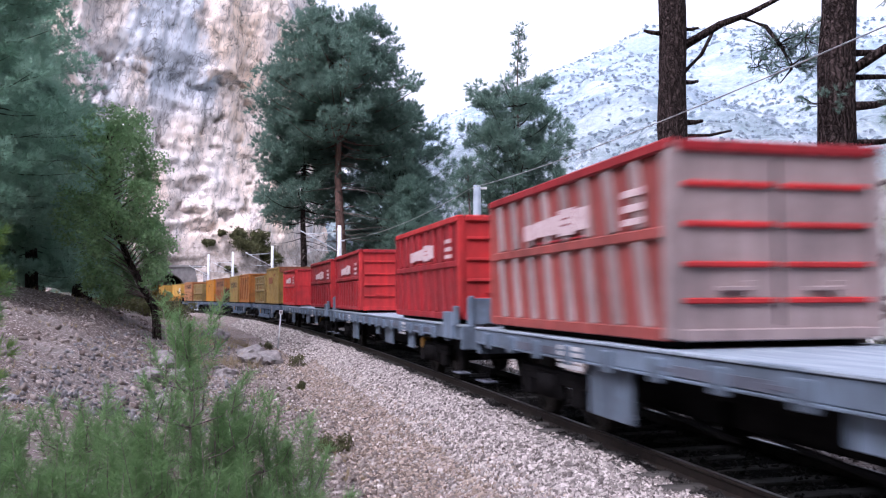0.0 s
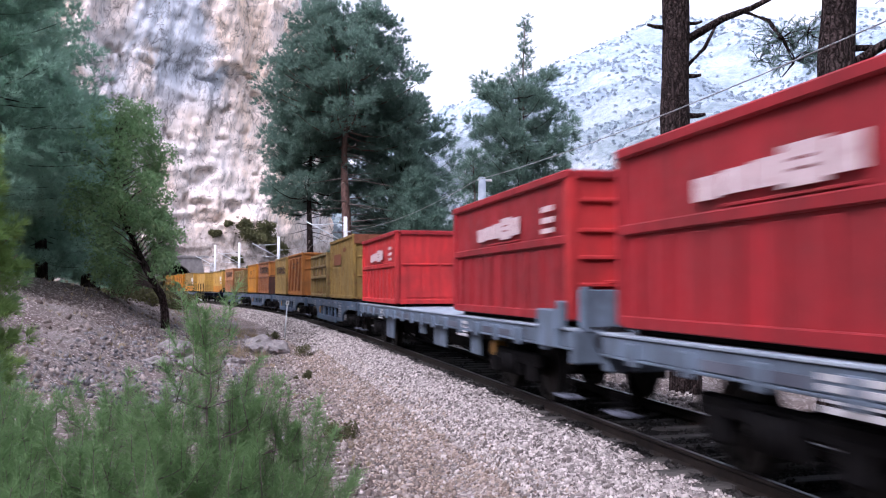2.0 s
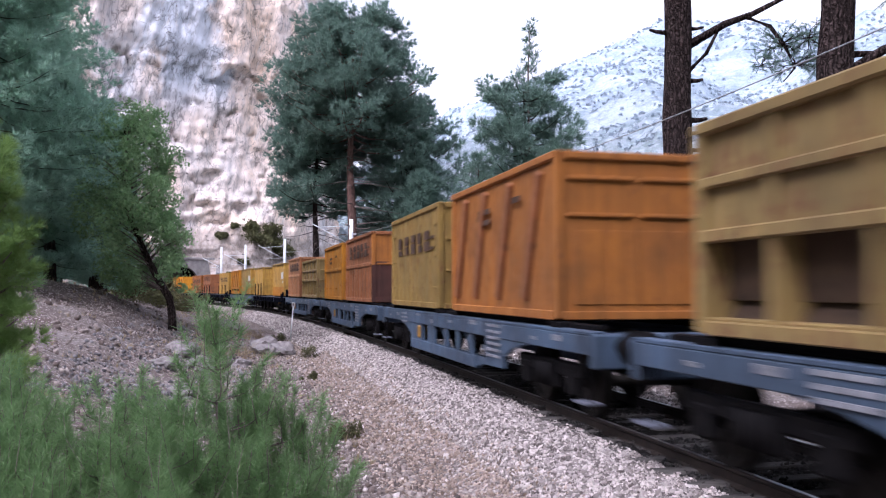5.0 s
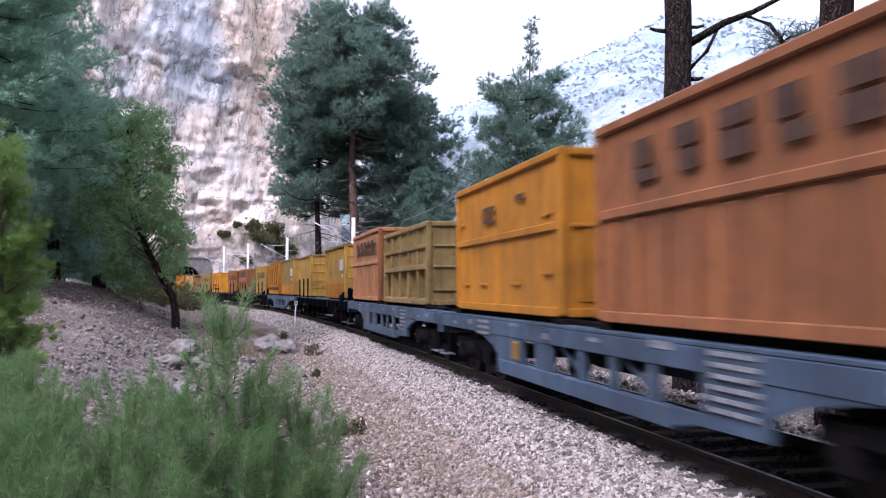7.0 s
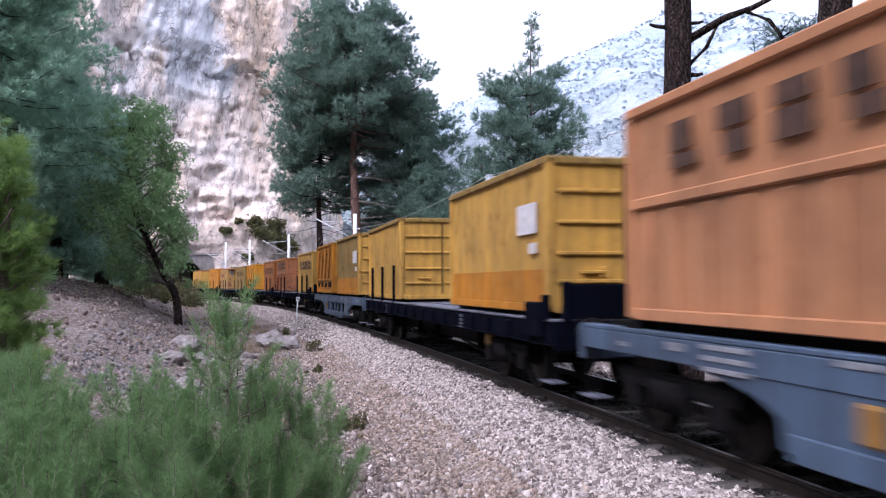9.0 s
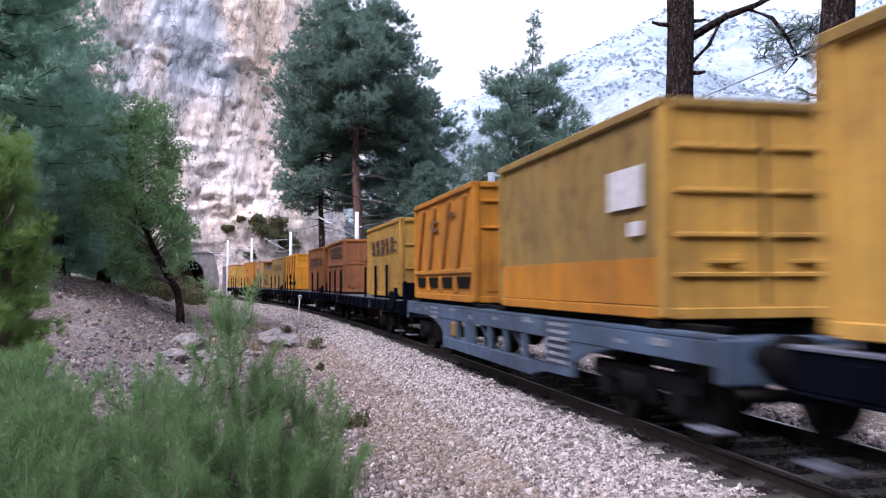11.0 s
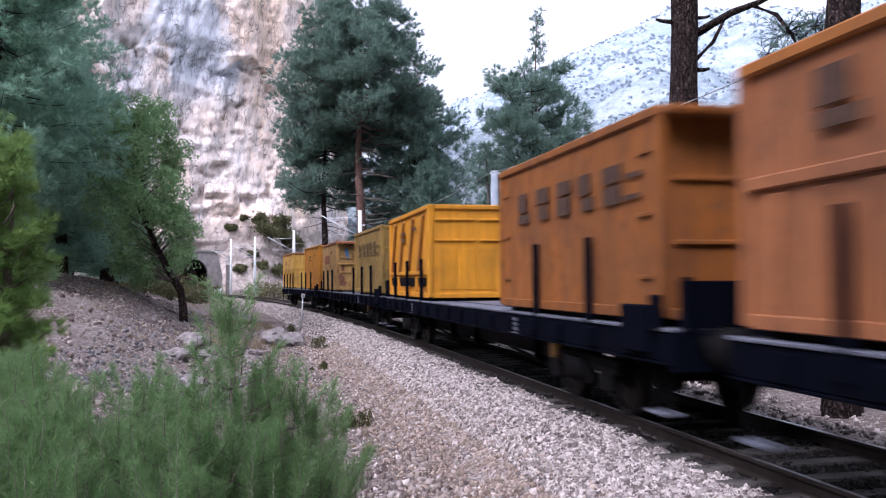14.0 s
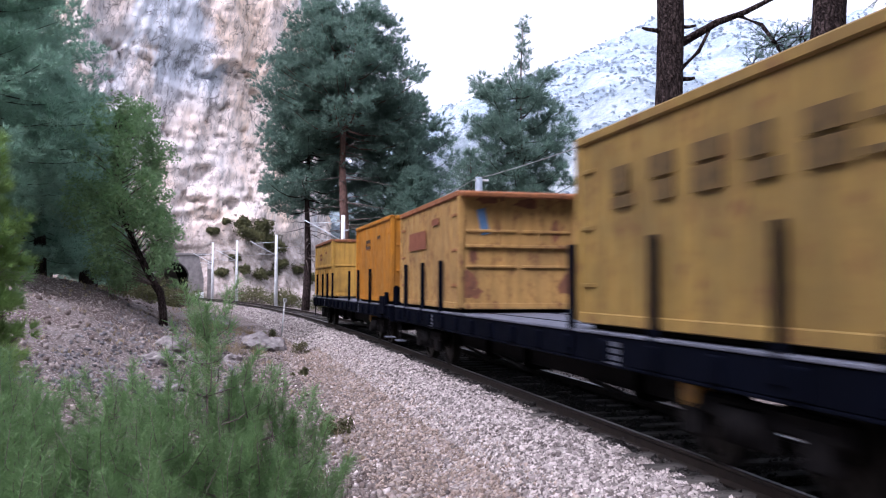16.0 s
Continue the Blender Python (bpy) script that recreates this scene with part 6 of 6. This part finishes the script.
for i, (x, y, tip, sp) in enumerate(((-1.25, 4.5, 1.57, 0.34), (-1.0, 4.6, 1.12, 0.34), (-1.48, 4.5, 1.10, 0.30), (-1.80, 4.6, 1.12, 0.3), (-2.14, 4.5, 1.10, 0.3), (-2.42, 4.7, 1.16, 0.34),
                                     (-0.80, 4.6, 0.98, 0.32), (-1.35, 4.1, 1.0, 0.38), (-1.70, 4.1, 0.96, 0.38), (-2.05, 4.1, 0.95, 0.38), (-1.05, 4.15, 0.92, 0.34), (-2.75, 5.0, 1.2, 0.36), (-0.92, 4.1, 0.74, 0.28),
                                     (-1.2, 4.8, 1.1, 0.36), (-2.25, 4.2, 1.0, 0.36), (-2.3, 3.8, 0.9, 0.36), (-1.85, 3.7, 0.85, 0.36), (-1.3, 3.7, 0.8, 0.32), (-0.72, 4.35, 0.72, 0.24))):
    sapling(x, y, tip, sp, 200 + i, BUSH)


def scatter(name, count, s0, s1, d0, d1, lo, hi, mat, seed, label, sink=0.3, lift=0.0):
    """Loose angular stones: six jittered corners, eight faces each, joined as stuff."""
    rng = np.random.RandomState(seed)
    s = s0 + (s1 - s0) * rng.uniform(0, 1, count) ** 1.6
    d = rng.uniform(d0, d1, count)
    x, y, _ = line(s, d)
    z = ground_z(x, y)
    bed = bed_z(x, y, d)
    z = np.where(np.abs(d) < 2.95, np.maximum(z, bed), z)
    r = lo + (hi - lo) * rng.uniform(0, 1, count) ** 2.5
    o = np.array([(1, 0, 0), (0, 1, 0), (-1, 0, 0), (0, -1, 0), (0, 0, 1), (0, 0, -1)], float)
    v = o[None] + rng.uniform(-0.42, 0.42, (count, 6, 3))
    v *= r[:, None, None] * rng.uniform(0.65, 1.25, (count, 1, 3))
    q = rng.normal(0, 1, (count, 4))
    q /= np.linalg.norm(q, axis=1)[:, None]
    w_, a, b, c = q.T
    R = np.stack([1 - 2 * (b * b + c * c), 2 * (a * b - c * w_), 2 * (a * c + b * w_), 2 * (a * b + c * w_), 1 - 2 * (a * a + c * c), 2 * (b * c - a * w_), 2 * (a * c - b * w_), 2 * (b * c + a * w_), 1 - 2 * (a * a + b * b)], 1).reshape(-1, 3, 3)
    v = np.einsum("nij,nkj->nki", R, v)
    v += np.stack([x, y, z + r * (0.5 - sink) + lift], 1)[:, None]
    f = np.array([(0, 1, 4), (1, 2, 4), (2, 3, 4), (3, 0, 4), (1, 0, 5), (2, 1, 5), (3, 2, 5), (0, 3, 5)])
    F = (np.arange(count)[:, None, None] * 6 + f[None]).reshape(-1, 3)
    ob = part(name, mesh_np(name, v.reshape(-1, 3), F), mat)
    tagged(ob, label, "stones", kind="stuff")


def pebble_material(name, dark, light):
    m, nt, b = material(name, 0.95)
    geo = nt.nodes.new("ShaderNodeNewGeometry")
    base = ramp(nt, geo.outputs["Random Per Island"], [(0.0, dark), (0.55, tuple((p + q) / 2 for p, q in zip(dark, light))), (1.0, light)])
    nt.links.new(blend(nt, 1.0, base, ramp(nt, grain(nt, 30, 4), [(0.3, 0.75), (0.7, 1.1)]), "MULTIPLY"), b.inputs["Base Color"])
    return m


CHIP = pebble_material("ballast_stone", (0.085, 0.07, 0.066), (0.56, 0.50, 0.475))
# Oily stones whose dark colour also holds the shade under the train.
DARK_CHIP = pebble_material("shaded_oily_stone", (0.008, 0.0075, 0.0075), (0.05, 0.045, 0.042))
WORN_SLEEPER = plain("worn_grey_sleeper", (0.018, 0.016, 0.015), (0.085, 0.078, 0.073), 5, 0.95, stretch=(2, 0.5, 1))
EARTHY = pebble_material("dusty_brown_gravel", (0.12, 0.085, 0.066), (0.45, 0.365, 0.31))
RUBBLE = pebble_material("blue_grey_rubble", (0.07, 0.065, 0.07), (0.26, 0.25, 0.255))
FIELD = pebble_material("field_stone", (0.10, 0.076, 0.066), (0.35, 0.30, 0.275))
scatter("ballast_stones", 70000, -4, 24, 1.0, 2.4, 0.013, 0.042, CHIP, 301, "pale angular ballast stones along the track")
scatter("ballast_stones", 22000, 20, 62, 1.0, 2.85, 0.025, 0.065, CHIP, 302, "pale angular ballast stones along the track")
scatter("verge_gravel", 34000, -4, 30, 2.05, 3.7, 0.009, 0.036, EARTHY, 308, "brown dusty gravel between ballast and bank")
scatter("strewn_ballast", 4500, -4, 30, 2.2, 4.3, 0.015, 0.05, CHIP, 307, "pale ballast stones strewn over the brown verge")
scatter("oily_ballast", 17000, -4, 26, -1.0, 1.05, 0.02, 0.05, DARK_CHIP, 303, "oily stones between the rails, darkened for shade under the train")
scatter("verge_stones", 15000, -4, 24, 3.2, 6.2, 0.012, 0.06, FIELD, 304, "loose stones on the brown earth verge")
scatter("bank_gravel", 3500, 0, 40, 5.0, 14, 0.008, 0.04, CHIP, 309, "small pale chips scattered on the bank")
scatter("bank_stones", 5000, -2, 40, 5.5, 14, 0.015, 0.10, FIELD, 305, "grey scree stones on the bank")
scatter("bank_rubble", 2600, 6, 24, 4.8, 9.0, 0.012, 0.085, RUBBLE, 311, "heap of blue-grey rubble at the foot of the bank")
scatter("far_side_stones", 6000, -6, 30, -4.6, -1.3, 0.02, 0.07, CHIP, 306, "pale stones on the far side of the track")


def rock(s, d, size, seed, label="grey weathered boulder half sunk in the verge", flat=0.6):
    bm = bmesh.new()
    bmesh.ops.create_icosphere(bm, subdivisions=3, radius=1)
    off = Vector((seed * 3.1, seed * 1.7, 0))
    for v in bm.verts:
        n = noise.noise(v.co * 1.3 + off) * 0.45 + noise.noise(v.co * 3.7 + off) * 0.2
        v.co = v.co * (1 + n)
        v.co.z *= flat
        v.co.x = round(v.co.x * 3.2) / 3.2 * 0.45 + v.co.x * 0.55
    x, y, th = line(s, d)
    ob = part("rock", bm, STONE)
    ob.matrix_basis = pose(float(x), float(y), gz(float(x), float(y)) + size * 0.12, 0, 0, seed * 53) @ Matrix.Diagonal((size, size, size, 1))
    tagged(ob, label, "rock", group="rocks")


for i, (s, d, size) in enumerate(((20.5, 3.9, 0.55), (21.5, 4.3, 0.65), (20.0, 4.5, 0.45), (22.6, 3.8, 0.42), (24.8, 5.6, 0.5), (17.2, 5.3, 0.34), (14.5, 6.4, 0.42), (12.8, 7.2, 0.36), (16.2, 7.0, 0.5), (3.6, 4.6, 0.16), (1.4, 4.3, 0.2), (6.4, 4.9, 0.17), (28, 6.4, 0.6), (9.6, 6.6, 0.3))):
    rock(s, d, size, i + 1)


# ---------------------------------------------------------------- masts, wires, post
def mast(s, d, height, label):
    ob = new("catenary_mast")
    x, y, th = line(s, d)
    g = gz(float(x), float(y))
    ob.matrix_basis = on_line(s, d, g)
    tagged(ob, label, "mast", group="catenary masts")
    h = height - g
    part("pole", tubes("pole", [([(0, 0, -0.3), (0, 0, h * 0.6), (0, 0, h)], [0.19, 0.155, 0.125])], 14), GALV if s < 30 else MAST, ob)
    part("foot", blocks("foot", [((0.7, 0.7, 0.5), (0, 0, 0.05))], 0.04), CONCRETE, ob)
    top = 5.4 - g
    if s < 30:
        part("bracket", blocks("bracket", [((0.08, 0.5, 0.08), (0, 0.1, top))], 0.01), MAST, ob)
        return
    part("arm", tubes("arm", [([(0, 0, top - 0.75), (0, -1.3, top - 0.05), (0, -2.6, top + 0.62)], [0.035, 0.035, 0.035])], 8), MAST, ob)
    part("stay", tubes("stay", [([(0, 0, top + 0.55), (0, -2.2, top + 0.42)], [0.024, 0.024])], 8), MAST, ob)
    part("steady_arm", tubes("steady_arm", [([(0, -0.1, top - 0.7), (0, -1.7, top - 0.62)], [0.02, 0.02])], 8), MAST, ob)
    for y0, z0 in ((0, top - 0.75), (0, top + 0.55)):
        part("insulator", tubes("insulator", [([(0, -0.14, z0 + 0.02), (0, -0.42, z0 + 0.10)], [0.07, 0.07])], 10), CONCRETE, ob)
    part("bracket", blocks("bracket", [((0.08, 0.5, 0.08), (0, 0.1, top))], 0.01), MAST, ob)


for s, hh in ((18.5, 5.5), (46.5, 6.4), (75.0, 6.7), (97.0, 7.2), (111.5, 7.6)):
    mast(s, -3.0, hh, "pale steel catenary mast with cantilever arm")


def wire(points, radius, label):
    pts = []
    for (s0, d0, z0), (s1, d1, z1) in zip(points, points[1:]):
        for k in range(12):
            u = k / 12
            x, y, _ = line(s0 + (s1 - s0) * u, d0 + (d1 - d0) * u)
            pts.append((float(x), float(y), z0 + (z1 - z0) * u - 0.35 * 4 * u * (1 - u)))
    ob = part("overhead_wire", tubes("overhead_wire", [(pts, [radius] * len(pts))], 6), WIRE)
    tagged(ob, label, "wire", group="overhead wires")


def straw(count, s0, s1, d0, d1, seed, length):
    """Dry grass tufts in loose patches."""
    rng = np.random.RandomState(seed)
    s, d = rng.uniform(s0, s1, count), rng.uniform(d0, d1, count)
    x, y, _ = line(s, d)
    keep = waves(x, y, 1.4, seed) > 0.1
    x, y = x[keep], y[keep]
    p = np.stack([x, y, ground_z(x, y) - 0.01], 1)
    v, f = spray(p, np.repeat([[0, 0, 0.8]], len(p), 0), 22, length, 0.008, 0.45, rng, 0.2)
    tagged(part("dry_grass", mesh_np("dry_grass", v, f), STRAW), "pale dry grass tufts on the verge", "grass", kind="stuff")


straw(500, 18, 34, 4.2, 7.2, 401, 0.34)
straw(700, 0, 30, 3.6, 12, 402, 0.16)
straw(400, 30, 110, 3.4, 8, 403, 0.4)


wire([(-38, -2.8, 5.43), (-9.5, -2.8, 5.43), (18.5, -2.8, 5.4), (46.5, -2.8, 5.4), (75, -2.8, 5.4), (97, -2.8, 5.4), (111.5, -2.8, 5.4)], 0.011, "thin pale overhead wire strung between the masts")


def marker_post():
    x, y, _ = line(29.5, 2.85)
    g = gz(float(x), float(y))
    ob = new("marker_post")
    ob.matrix_basis = on_line(29.5, 2.85, g) @ pose(0, 0, 0, -4, 3, 0)
    tagged(ob, "thin white trackside marker post with a small plate", "post")
    part("post", tubes("post", [([(0, 0, -0.25), (0, 0, 1.62)], [0.032, 0.03])], 8), MAST, ob)
    part("plate", blocks("plate", [((0.03, 0.15, 0.18), (0.03, 0, 1.64))], 0.01), MAST, ob)
    part("plate_face", blocks("plate_face", [((0.01, 0.09, 0.11), (0.05, 0, 1.64))], 0.004), STONE, ob)


marker_post()


# ---------------------------------------------------------------- sleepers
sleeper = blocks("sleeper", [((0.24, 2.5, 0.16), (0, 0, 0))], 0.02)
for i in range(225):
    part("sleeper", sleeper, WORN_SLEEPER, TRACK, at=on_line(-12 + 0.6 * i, 0.0, -0.222))

# ---------------------------------------------------------------- motion of the train
def travelled(t):
    return 12.215 * t - 0.04424 * t * t + 0.0011933 * t ** 3


def wagon_pose(s, a):
    x0, y0, _ = line(s - a)
    x1, y1, _ = line(s + a)
    return pose(float(x0 + x1) / 2, float(y0 + y1) / 2, 0, 0, 0, math.degrees(math.atan2(y0 - y1, x0 - x1)))


def motions():
    times = [i * 0.25 for i in range(65)]
    for w, sets, s, a in WAGONS:
        walk(w, [(t, wagon_pose(s - travelled(t), a)) for t in times])
        for ws, x in sets:
            walk(ws, [(k / 30, pose(x, 0, 0.46, 0, (math.degrees(travelled(k / 30) / 0.46)) % 360, 0)) for k in range(481)])
    for box, i, x in LOADS:
        w, sets, s, a = WAGONS[i]
        walk(box, [(t, wagon_pose(s - travelled(t), a) @ pose(x, 0, 1.275 if w.name.startswith("container_wagon") else 1.25)) for t in times])


motions()
